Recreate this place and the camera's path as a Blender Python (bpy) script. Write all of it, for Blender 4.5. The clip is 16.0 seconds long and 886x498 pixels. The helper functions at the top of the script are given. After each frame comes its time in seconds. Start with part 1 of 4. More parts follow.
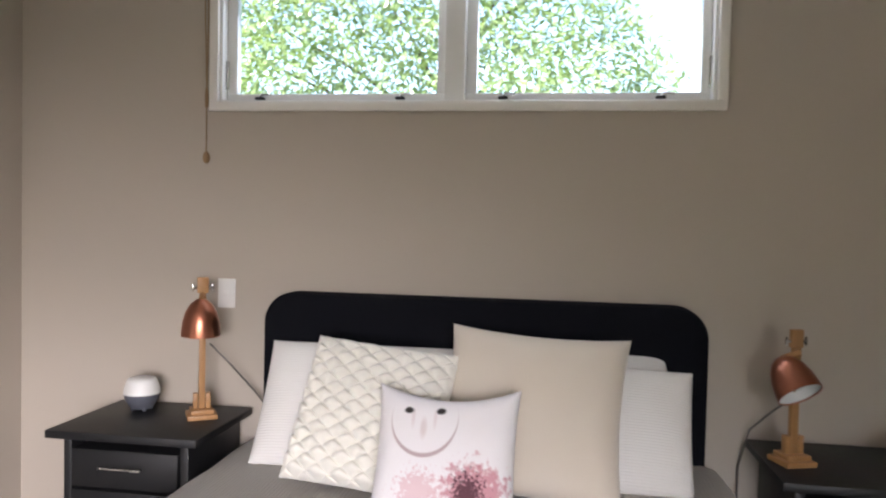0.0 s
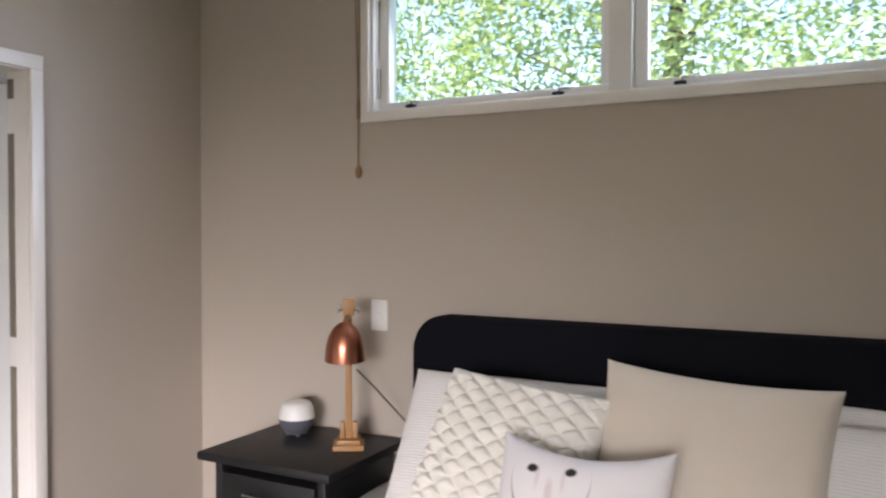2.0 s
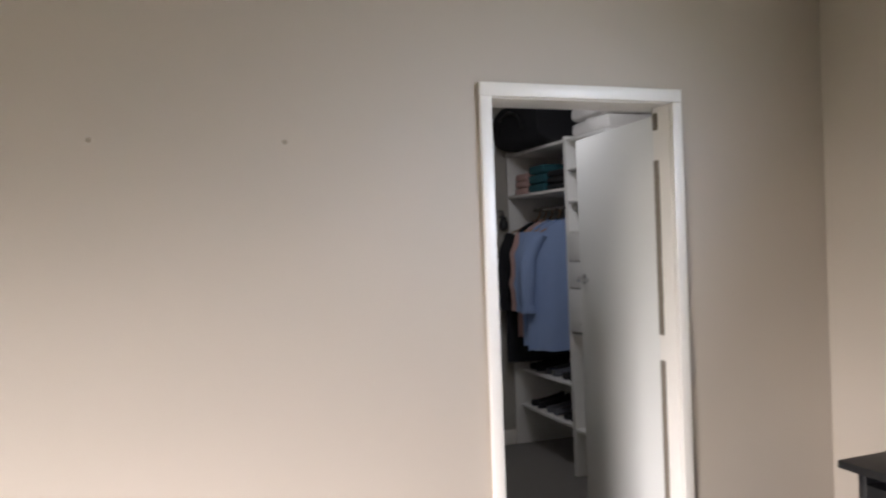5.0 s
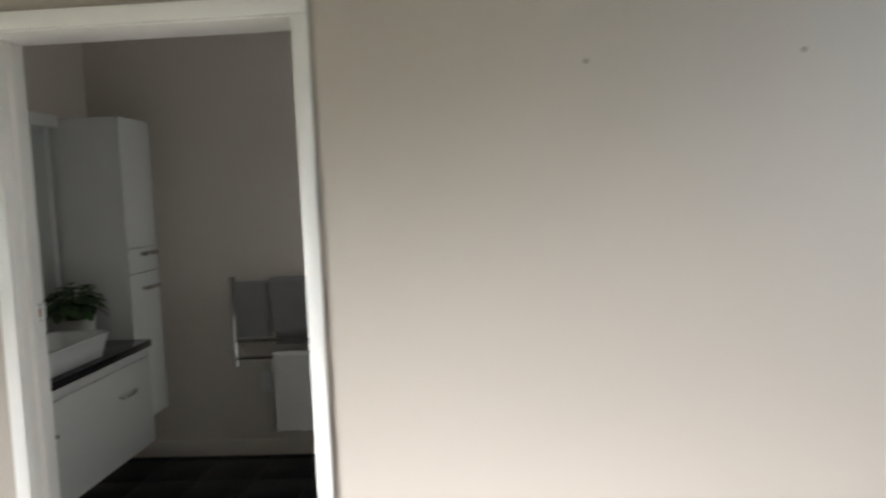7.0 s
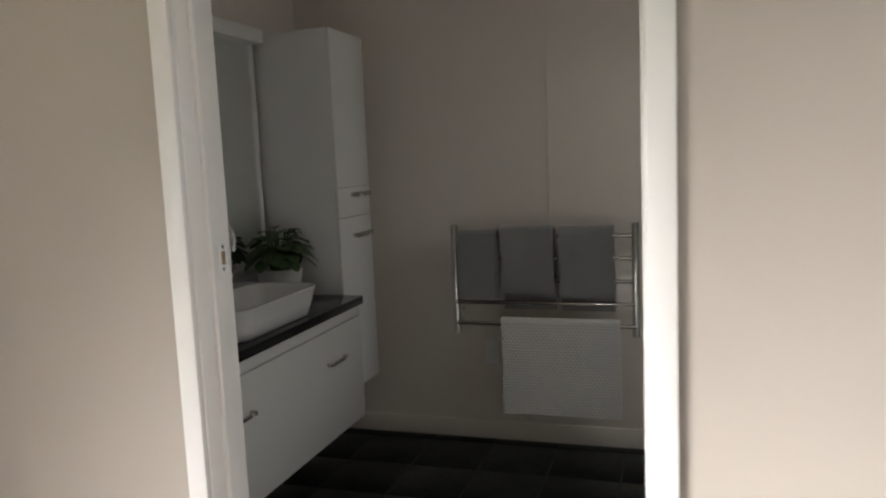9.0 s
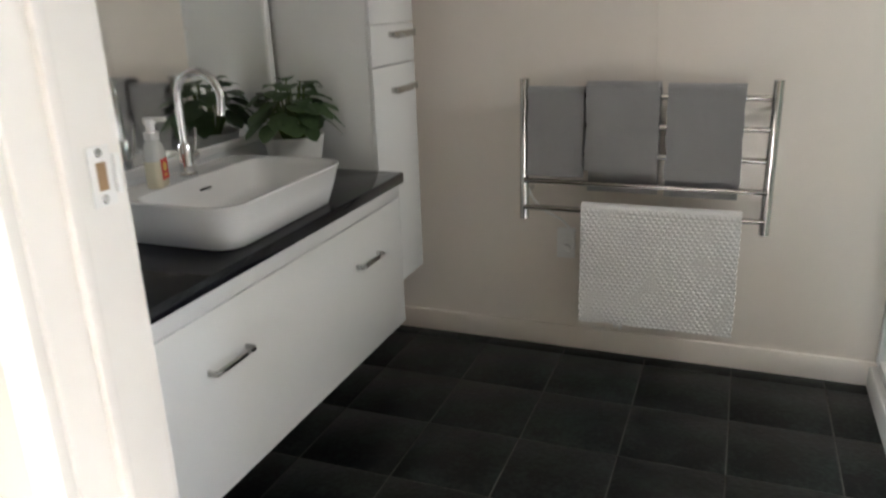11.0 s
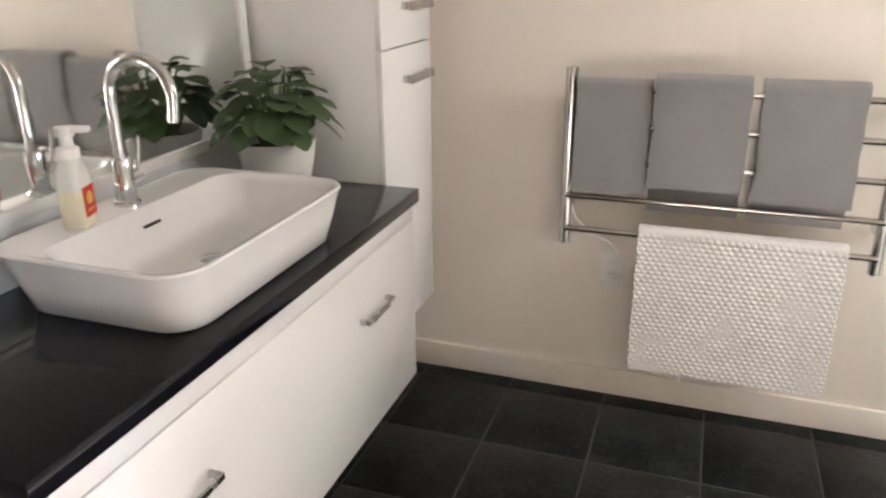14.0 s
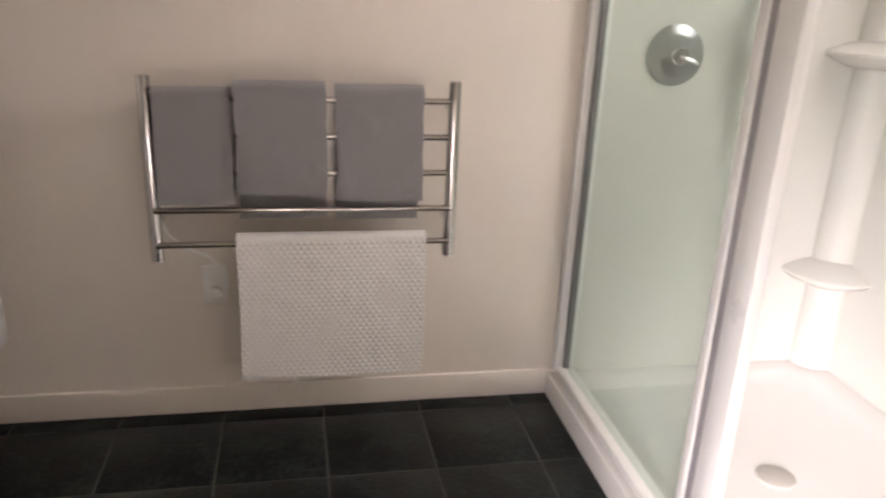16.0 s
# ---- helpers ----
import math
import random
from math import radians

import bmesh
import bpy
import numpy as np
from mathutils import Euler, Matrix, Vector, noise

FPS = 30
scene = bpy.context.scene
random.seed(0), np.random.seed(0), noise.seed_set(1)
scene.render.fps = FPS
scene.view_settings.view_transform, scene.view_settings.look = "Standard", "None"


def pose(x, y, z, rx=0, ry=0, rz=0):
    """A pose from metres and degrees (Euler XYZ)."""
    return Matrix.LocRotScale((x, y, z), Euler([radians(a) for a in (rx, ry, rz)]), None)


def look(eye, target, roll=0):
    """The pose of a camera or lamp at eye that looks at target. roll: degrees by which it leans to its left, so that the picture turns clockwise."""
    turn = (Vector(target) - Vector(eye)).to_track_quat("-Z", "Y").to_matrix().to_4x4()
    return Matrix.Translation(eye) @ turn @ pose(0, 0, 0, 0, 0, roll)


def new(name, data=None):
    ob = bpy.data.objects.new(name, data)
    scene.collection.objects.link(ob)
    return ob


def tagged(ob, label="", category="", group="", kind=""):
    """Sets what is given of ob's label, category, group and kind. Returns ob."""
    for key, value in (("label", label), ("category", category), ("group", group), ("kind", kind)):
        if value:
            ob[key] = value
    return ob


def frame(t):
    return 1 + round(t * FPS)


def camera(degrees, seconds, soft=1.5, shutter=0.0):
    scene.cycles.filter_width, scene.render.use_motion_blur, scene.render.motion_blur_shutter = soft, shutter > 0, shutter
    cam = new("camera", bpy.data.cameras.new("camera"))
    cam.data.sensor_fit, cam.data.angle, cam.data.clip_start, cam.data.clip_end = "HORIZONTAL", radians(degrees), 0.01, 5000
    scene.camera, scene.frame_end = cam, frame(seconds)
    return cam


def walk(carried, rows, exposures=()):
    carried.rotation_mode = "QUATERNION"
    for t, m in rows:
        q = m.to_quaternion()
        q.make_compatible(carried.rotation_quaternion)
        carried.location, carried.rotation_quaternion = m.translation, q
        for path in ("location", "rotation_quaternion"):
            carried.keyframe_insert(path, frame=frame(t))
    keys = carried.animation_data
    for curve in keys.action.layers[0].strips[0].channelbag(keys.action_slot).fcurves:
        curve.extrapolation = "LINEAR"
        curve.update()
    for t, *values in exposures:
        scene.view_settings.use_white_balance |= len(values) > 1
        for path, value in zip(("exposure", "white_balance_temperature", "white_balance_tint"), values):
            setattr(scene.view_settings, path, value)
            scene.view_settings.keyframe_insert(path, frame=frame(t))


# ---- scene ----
cam = camera(60.7, 16.0, 2.2, 0.5)
PATH = [
    (0, (-0.125, 0.366, 1.528), (-0.436, 2.341, 1.46), 1.3),
    (0.5, (-0.077, 0.537, 1.544), (-0.513, 2.488, 1.472), 1.1),
    (1, (-0.019, 0.64, 1.536), (-0.659, 2.534, 1.477), 0.7),
    (1.5, (0.029, 0.691, 1.547), (-0.747, 2.533, 1.493), 0.4),
    (2, (0.079, 0.8, 1.543), (-0.851, 2.57, 1.497), 0.1),
    (2.5, (0.091, 0.894, 1.563), (-1.026, 2.552, 1.513), -0.3),
    (3, (0.099, 0.882, 1.573), (-1.244, 2.363, 1.524), -0.8),
    (3.5, (0.107, 0.812, 1.603), (-1.469, 2.043, 1.543), -1.6),
    (3.7, (0.104, 0.776, 1.61), (-1.546, 1.905, 1.551), -1.8),
    (6, (0.085, 0.355, 1.573), (-1.877, 0.736, 1.497), -1.9),
    (6.5, (-0.114, 0.221, 1.627), (-2.104, 0.356, 1.485), -2.1),
    (7, (-0.260, 0.095, 1.589), (-2.251, -0.024, 1.437), -2.5),
    (7.5, (-0.401, -0.044, 1.531), (-2.376, -0.326, 1.391), -2.3),
    (8, (-0.615, -0.158, 1.480), (-2.570, -0.557, 1.343), -2.8),
    (8.2, (-0.715, -0.196, 1.477), (-2.653, -0.662, 1.315), -2.9),
    (10.3, (-1.659, -0.59, 1.435), (-3.508, -1.288, 1.129), -2.2),
    (10.5, (-1.73, -0.623, 1.441), (-3.565, -1.333, 1.08), -2.1),
    (11, (-1.892, -0.684, 1.434), (-3.654, -1.385, 0.8), -2.0),
    (11.5, (-2.096, -0.743, 1.427), (-3.839, -1.442, 0.739), -1.7),
    (12, (-2.244, -0.864, 1.418), (-3.986, -1.553, 0.717), -1.4),
    (12.5, (-2.359, -1.018, 1.419), (-4.098, -1.705, 0.709), -1.4),
    (13, (-2.432, -1.077, 1.412), (-4.177, -1.751, 0.703), -1.0),
    (13.5, (-2.453, -1.067, 1.42), (-4.202, -1.722, 0.705), -0.7),
    (14, (-2.442, -1.06, 1.427), (-4.204, -1.68, 0.711), -0.5),
    (14.5, (-2.441, -1.059, 1.425), (-4.267, -1.467, 0.719), 0.6),
    (15, (-2.467, -1.037, 1.441), (-4.329, -1.18, 0.724), 1.3),
    (15.5, (-2.497, -1.011, 1.438), (-4.361, -0.885, 0.724), 1.7),
    (16, (-2.466, -1.027, 1.406), (-4.316, -0.658, 0.741), 2.6),
]
EXPOSURES = [(0.0, 2.2, 6250, 20), (2.0, 2.08, 6350, 21), (3.7, 2.2, 6600, 21), (6.0, 2.1, 6200, 12), (7.0, 2.1, 5950, 9), (8.2, 2.1, 6100, 11), (10.3, 2.75, 6250, 14), (10.6, 3.05, 6250, 14),
             (11.0, 3.65, 6100, 12), (11.5, 3.92, 6950, 19), (12.5, 4.3, 6750, 22), (13.5, 4.42, 6800, 22), (14.0, 4.65, 6500, 19), (14.5, 4.58, 6150, 16), (15.4, 4.2, 6050, 16), (16.0, 3.95, 6700, 25)]
walk(cam, [(t, look(eye, target, roll)) for t, eye, target, roll in PATH], EXPOSURES)

# ---- light ----
world = bpy.data.worlds.new("world")
scene.world = world
world.use_nodes = True
wn = world.node_tree.nodes
sky = wn.new("ShaderNodeTexSky")
sky.sky_type, sky.sun_disc = "NISHITA", False
sky.sun_elevation, sky.sun_rotation = radians(52), radians(197)
world.node_tree.links.new(sky.outputs[0], wn["Background"].inputs[0])
wn["Background"].inputs[1].default_value = 0.15

sun = new("sun", bpy.data.lights.new("sun", "SUN"))
sun.data.energy, sun.data.angle, sun.data.color = 5.0, radians(0.5), (1.0, 0.95, 0.86)
sun.matrix_world = look((-1.0, -3.3, 4.4), (0, 0, 0))


def window_light(name, eye, target, w, h, power, color=(1, 1, 1), spread=180):
    """Skylight that comes in through an opening."""
    lamp = new(name, bpy.data.lights.new(name, "AREA"))
    lamp.data.shape, lamp.data.size, lamp.data.size_y = "RECTANGLE", w, h
    lamp.data.energy, lamp.data.color, lamp.data.spread = power, color, radians(spread)
    lamp.matrix_world = look(eye, target)
    return lamp


# sky seen under the door's head: the light falls inwards and down
for z in (0.75, 1.65):
    window_light("sliding_door_light", (0.2, -2.22, z), (0.2 - 0.36, -2.22 + 0.67, z - 0.56), 1.5, 0.7, 25, (1.0, 0.965, 0.93), 84)
window_light("high_window_light", (-0.52, 3.2, 2.3), (-0.52, 0, 1.0), 1.7, 0.55, 2.0, (0.84, 0.92, 1.0))
# open sky beside the tree, seen slantwise through the high window
window_light("high_window_sky_light", (0.12, 3.13, 2.3), (-2.28, 1.45, 1.6), 0.3, 0.5, 0.75, (0.72, 0.84, 1.0), 50)
# fill lamp added to brighten the bathroom, set at an assumed window
window_light("bath_fill_light", (-3.9, 0.9, 1.95), (-3.9, -1.3, 0.5), 0.8, 0.5, 1.1, (1.0, 0.97, 0.92), 150)
window_light("closet_lamp_light", (-3.35, 2.35, 2.68), (-3.6, 2.5, 0.0), 0.22, 0.22, 2.2, (0.95, 0.98, 1.0))

# ---- materials ----


def mat(name, color, rough=0.6, metal=0.0, var=0.08, scale=6.0, fine=90.0, bump=0.08, spec=0.5, coat=0.0, sheen=0.0, dist=0.002, tint=None):
    """A painted or woven surface: two scales of colour variation and a fine relief."""
    m = bpy.data.materials.new(name)
    m.use_nodes = True
    n, l = m.node_tree.nodes, m.node_tree.links
    b = n["Principled BSDF"]
    b.inputs["Metallic"].default_value = metal
    b.inputs["Specular IOR Level"].default_value = spec
    b.inputs["Coat Weight"].default_value = coat
    b.inputs["Sheen Weight"].default_value = sheen
    tc = n.new("ShaderNodeTexCoord")
    n1, n2 = n.new("ShaderNodeTexNoise"), n.new("ShaderNodeTexNoise")
    n1.inputs["Scale"].default_value, n2.inputs["Scale"].default_value = scale, fine
    n1.inputs["Detail"].default_value, n2.inputs["Detail"].default_value = 4, 3
    for q in (n1, n2):
        l.new(tc.outputs["Object"], q.inputs["Vector"])
    mix = n.new("ShaderNodeMix")
    mix.data_type = "RGBA"
    lo = tint or tuple(c * (1 - var) for c in color)
    mix.inputs[6].default_value = (*lo, 1)
    mix.inputs[7].default_value = (*(min(1, c * (1 + var)) for c in color), 1)
    add = n.new("ShaderNodeMath")
    add.operation = "MULTIPLY_ADD"
    add.inputs[1].default_value, add.inputs[2].default_value = 0.5, 0.0
    sm = n.new("ShaderNodeMath")
    sm.operation = "ADD"
    l.new(n1.outputs[0], sm.inputs[0])
    l.new(n2.outputs[0], sm.inputs[1])
    l.new(sm.outputs[0], add.inputs[0])
    l.new(add.outputs[0], mix.inputs[0])
    l.new(mix.outputs[2], b.inputs["Base Color"])
    mr = n.new("ShaderNodeMapRange")
    mr.inputs[3].default_value, mr.inputs[4].default_value = max(0.02, rough - 0.07), min(1, rough + 0.07)
    l.new(n1.outputs[0], mr.inputs[0])
    l.new(mr.outputs[0], b.inputs["Roughness"])
    if bump:
        bp = n.new("ShaderNodeBump")
        bp.inputs["Strength"].default_value, bp.inputs["Distance"].default_value = bump, dist
        l.new(n2.outputs[0], bp.inputs["Height"])
        l.new(bp.outputs[0], b.inputs["Normal"])
    return m


def wood(name, dark, light, rough=0.45):
    m = mat(name, light, rough, var=0.1, scale=8, fine=60, bump=0.15, tint=dark)
    n, l = m.node_tree.nodes, m.node_tree.links
    mp = n.new("ShaderNodeMapping")
    mp.inputs["Scale"].default_value = (9, 9, 0.8)
    tc = next(q for q in n if q.type == "TEX_COORD")
    l.new(tc.outputs["Object"], mp.inputs["Vector"])
    for q in n:
        if q.type == "TEX_NOISE":
            l.new(mp.outputs[0], q.inputs["Vector"])
    return m


def ribbed(name, color, along, pitch, strength=0.5, rough=0.9):
    """Cloth with a fine woven rib along one axis."""
    m = mat(name, color, rough, var=0.06, scale=4, fine=300, bump=0, sheen=0.3)
    n, l = m.node_tree.nodes, m.node_tree.links
    tc = next(q for q in n if q.type == "TEX_COORD")
    w = n.new("ShaderNodeTexWave")
    w.bands_direction = along
    w.inputs["Scale"].default_value = 0.314 / pitch
    w.inputs["Distortion"].default_value, w.inputs["Detail"].default_value = 0.6, 1
    l.new(tc.outputs["Object"], w.inputs["Vector"])
    bp = n.new("ShaderNodeBump")
    bp.inputs["Strength"].default_value, bp.inputs["Distance"].default_value = strength, 0.003
    l.new(w.outputs["Fac"], bp.inputs["Height"])
    l.new(bp.outputs[0], n["Principled BSDF"].inputs["Normal"])
    return m


def glass(name, tint=(0.97, 0.99, 0.98), rough=0.0, gloss=0.5):
    """Clear sheet glass: see-through, with a sheen that grows towards a grazing view."""
    m = bpy.data.materials.new(name)
    m.use_nodes = True
    n, l = m.node_tree.nodes, m.node_tree.links
    n.remove(n["Principled BSDF"])
    tr, gl, mx, fr, pw = (n.new("ShaderNode" + k) for k in ("BsdfTransparent", "BsdfGlossy", "MixShader", "LayerWeight", "Math"))
    tr.inputs[0].default_value = (*tint, 1)
    gl.inputs["Roughness"].default_value = rough
    pw.operation = "POWER"
    pw.inputs[1].default_value = 4.0
    ad = n.new("ShaderNodeMath")
    ad.operation = "MULTIPLY_ADD"
    ad.inputs[1].default_value, ad.inputs[2].default_value = gloss, 0.04
    l.new(fr.outputs["Facing"], pw.inputs[0])
    l.new(pw.outputs[0], ad.inputs[0])
    l.new(ad.outputs[0], mx.inputs[0])
    l.new(tr.outputs[0], mx.inputs[1])
    l.new(gl.outputs[0], mx.inputs[2])
    l.new(mx.outputs[0], n["Material Output"].inputs[0])
    return m


TAUPE = mat("taupe_wall_paint", (0.465, 0.408, 0.343), 0.62, var=0.03, scale=1.5, fine=160, bump=0.05, spec=0.35)
CREAM = mat("cream_gloss_panel", (0.79, 0.725, 0.65), 0.13, var=0.025, scale=1.2, fine=20, bump=0.03, spec=0.5)
CLOSETP = mat("grey_wall_paint", (0.42, 0.40, 0.36), 0.7, var=0.04, scale=2)
CEIL = mat("white_ceiling_paint", (0.72, 0.69, 0.64), 0.8, var=0.03, scale=2)
TRIM = mat("cream_white_trim_paint", (0.81, 0.775, 0.72), 0.35, var=0.03, scale=5, fine=40, bump=0.04)
WHITE = mat("white_enamel_paint", (0.80, 0.79, 0.76), 0.3, var=0.03, scale=4, fine=50, bump=0.03)
DOORW = mat("white_door_paint", (0.74, 0.74, 0.71), 0.38, var=0.03, scale=3, fine=50, bump=0.04)
GLOSSW = mat("gloss_white_cabinet", (0.80, 0.80, 0.78), 0.14, var=0.015, scale=2, fine=15, bump=0.012, coat=0.3)
CARPET = mat("grey_carpet", (0.16, 0.145, 0.13), 0.95, var=0.25, scale=12, fine=420, bump=0.8, sheen=0.3, dist=0.006)
STONE = mat("black_stone_top", (0.005, 0.005, 0.008), 0.1, var=0.5, scale=30, fine=260, bump=0.01, spec=0.3)
SLATE = mat("black_slate_tile", (0.019, 0.026, 0.023), 0.38, var=0.0, scale=11, fine=60, bump=0.35, tint=(0.002, 0.0025, 0.003), dist=0.004, spec=0.3)
GROUT = mat("dark_grout", (0.095, 0.09, 0.08), 0.9, var=0.3, scale=14, fine=200, bump=0.4)
PORC = mat("white_porcelain", (0.82, 0.82, 0.81), 0.07, var=0.01, scale=3, fine=10, bump=0, coat=0.5)
POTM = mat("white_ceramic", (0.74, 0.73, 0.70), 0.35, var=0.03, scale=7, bump=0.05)
CHROME = mat("chrome", (0.72, 0.72, 0.73), 0.07, 1.0, var=0.03, scale=9, bump=0)
RAILM = mat("polished_stainless_steel", (0.56, 0.54, 0.51), 0.12, 1.0, var=0.06, scale=14, fine=220, bump=0.02)
STEEL = mat("brushed_steel", (0.55, 0.54, 0.52), 0.26, 1.0, var=0.08, scale=20, fine=300, bump=0.05)
COPPER = mat("brushed_copper", (0.46, 0.185, 0.115), 0.3, 1.0, var=0.14, scale=10, fine=200, bump=0.06)
SHADEIN = mat("white_shade_lining", (0.75, 0.75, 0.73), 0.45, var=0.03)
OAK = wood("honey_wood", (0.28, 0.135, 0.05), (0.46, 0.25, 0.10))
BLACKW = wood("black_stained_wood", (0.004, 0.004, 0.005), (0.009, 0.009, 0.010), 0.5)
NAVY = mat("black_navy_upholstery", (0.0055, 0.006, 0.009), 0.95, var=0.2, scale=8, fine=500, bump=0.4, spec=0.15)
LINEN = ribbed("oatmeal_bedspread", (0.66, 0.61, 0.54), "X", 0.012, 0.5)
WHITEC = ribbed("white_ribbed_cotton", (0.78, 0.76, 0.73), "Y", 0.009, 0.45)
IVORY = mat("ivory_knit", (0.80, 0.775, 0.70), 0.92, var=0.05, scale=9, fine=260, bump=0.35, sheen=0.4)
BEIGE = mat("beige_cotton_weave", (0.66, 0.585, 0.49), 0.92, var=0.04, scale=5, fine=420, bump=0.6, sheen=0.3)
GREYT = mat("grey_terry_cloth", (0.31, 0.30, 0.295), 0.98, var=0.14, scale=7, fine=480, bump=0.9, sheen=0.5, dist=0.006)
MATW = mat("white_cotton_bath_mat", (0.76, 0.74, 0.71), 0.95, var=0.04, scale=6, fine=400, bump=0.4, sheen=0.3)
PLASTW = mat("white_plastic", (0.78, 0.77, 0.74), 0.35, var=0.02, scale=6, bump=0.02)
BLACKP = mat("black_plastic", (0.012, 0.012, 0.013), 0.4, var=0.2, scale=9, bump=0.05)
GREYP = mat("slate_grey_ceramic", (0.10, 0.105, 0.125), 0.5, var=0.1, scale=12, bump=0.1)
CABLE = mat("grey_cable", (0.12, 0.11, 0.10), 0.5, var=0.1, bump=0)
CORD = mat("tan_cord", (0.30, 0.19, 0.10), 0.8, var=0.15, scale=60, bump=0.3)
LEAF = mat("fleshy_green_leaf", (0.075, 0.125, 0.045), 0.45, var=0.3, scale=18, fine=120, bump=0.2, tint=(0.022, 0.048, 0.018))
STEM = mat("green_stem", (0.12, 0.17, 0.05), 0.5, var=0.2)
SOIL = mat("potting_soil", (0.02, 0.014, 0.01), 0.95, var=0.4, scale=60, bump=0.8)
SOAP = mat("pale_amber_liquid_soap", (0.76, 0.70, 0.52), 0.15, var=0.03, scale=5, bump=0)
FROST = mat("milky_clear_plastic", (0.70, 0.70, 0.66), 0.12, var=0.03, scale=9, bump=0)
REDL = mat("red_label", (0.62, 0.035, 0.02), 0.4, var=0.05, bump=0)
YELL = mat("yellow_label_mark", (0.80, 0.55, 0.10), 0.4, var=0.05, bump=0)
BLUES = mat("light_blue_cotton_shirt", (0.27, 0.37, 0.60), 0.9, var=0.14, scale=7, fine=300, bump=0.4)
PINKS = mat("pale_pink_cotton", (0.55, 0.36, 0.33), 0.9, var=0.1, scale=7, fine=300, bump=0.4)
DARKS = mat("black_cotton", (0.012, 0.012, 0.015), 0.95, var=0.3, scale=7, fine=300, bump=0.4)
TEAL = mat("teal_cloth", (0.02, 0.10, 0.12), 0.9, var=0.3, scale=9, bump=0.4)
DARKG = mat("dark_grey_board", (0.05, 0.05, 0.05), 0.6, var=0.15)
GRASS = mat("lawn", (0.06, 0.10, 0.03), 0.95, var=0.35, scale=3, fine=60, bump=0.5)
BARK = mat("brown_bark", (0.10, 0.07, 0.045), 0.9, var=0.3, scale=12, bump=0.8)
HEDGE = mat("sunlit_hedge_leaf", (0.25, 0.33, 0.15), 0.3, var=0.4, scale=2.5, fine=9, bump=0, spec=1.0, tint=(0.10, 0.16, 0.06))
# thin leaves let light through
_n, _l = HEDGE.node_tree.nodes, HEDGE.node_tree.links
_tl, _mx = _n.new("ShaderNodeBsdfTranslucent"), _n.new("ShaderNodeMixShader")
_tl.inputs[0].default_value, _mx.inputs[0].default_value = (0.34, 0.46, 0.12, 1), 0.4
_l.new(_n["Principled BSDF"].outputs[0], _mx.inputs[1])
_l.new(_tl.outputs[0], _mx.inputs[2])
_l.new(_mx.outputs[0], _n["Material Output"].inputs[0])
PLUG = mat("brown_filler", (0.30, 0.255, 0.20), 0.8, var=0.1)
PANE = glass("window_glass")
SHGLASS = glass("shower_glass", (0.86, 0.92, 0.89))
BULB = glass("bulb_glass")
MIRROR = mat("mirror_silver", (0.90, 0.92, 0.91), 0.01, 1.0, var=0.0, bump=0)
SEALG = mat("pale_grey_vinyl", (0.33, 0.31, 0.32), 0.5, var=0.08, scale=12, bump=0.02)
SEAL = mat("grey_seal", (0.16, 0.16, 0.155), 0.5, var=0.1)
PLATE = mat("dull_satin_metal", (0.30, 0.31, 0.31), 0.3, 0.6, var=0.12, scale=18, fine=150, bump=0.03)
DRAIN = mat("worn_grey_plastic", (0.42, 0.40, 0.36), 0.4, var=0.12, scale=25, bump=0.05)
TRAYW = mat("white_acrylic", (0.72, 0.71, 0.68), 0.2, var=0.02, scale=3, bump=0.02)
LINER = mat("white_shower_lining", (0.66, 0.655, 0.61), 0.18, var=0.02, scale=2, bump=0.02)

# each tile its own patch of stone
_n, _l = SLATE.node_tree.nodes, SLATE.node_tree.links
_oi, _ad = _n.new("ShaderNodeObjectInfo"), _n.new("ShaderNodeVectorMath")
_sc = _n.new("ShaderNodeMath")
_sc.operation, _sc.inputs[1].default_value = "MULTIPLY", 40.0
_l.new(_oi.outputs["Random"], _sc.inputs[0])
_l.new(next(q for q in _n if q.type == "TEX_COORD").outputs["Object"], _ad.inputs[0])
_l.new(_sc.outputs[0], _ad.inputs[1])
for _q in _n:
    if _q.type == "MATH" and _q.operation == "MULTIPLY_ADD":
        _q.inputs[1].default_value, _q.inputs[2].default_value = 2.6, -2.4
    if _q.type == "TEX_NOISE":
        _l.new(_ad.outputs[0], _q.inputs["Vector"])


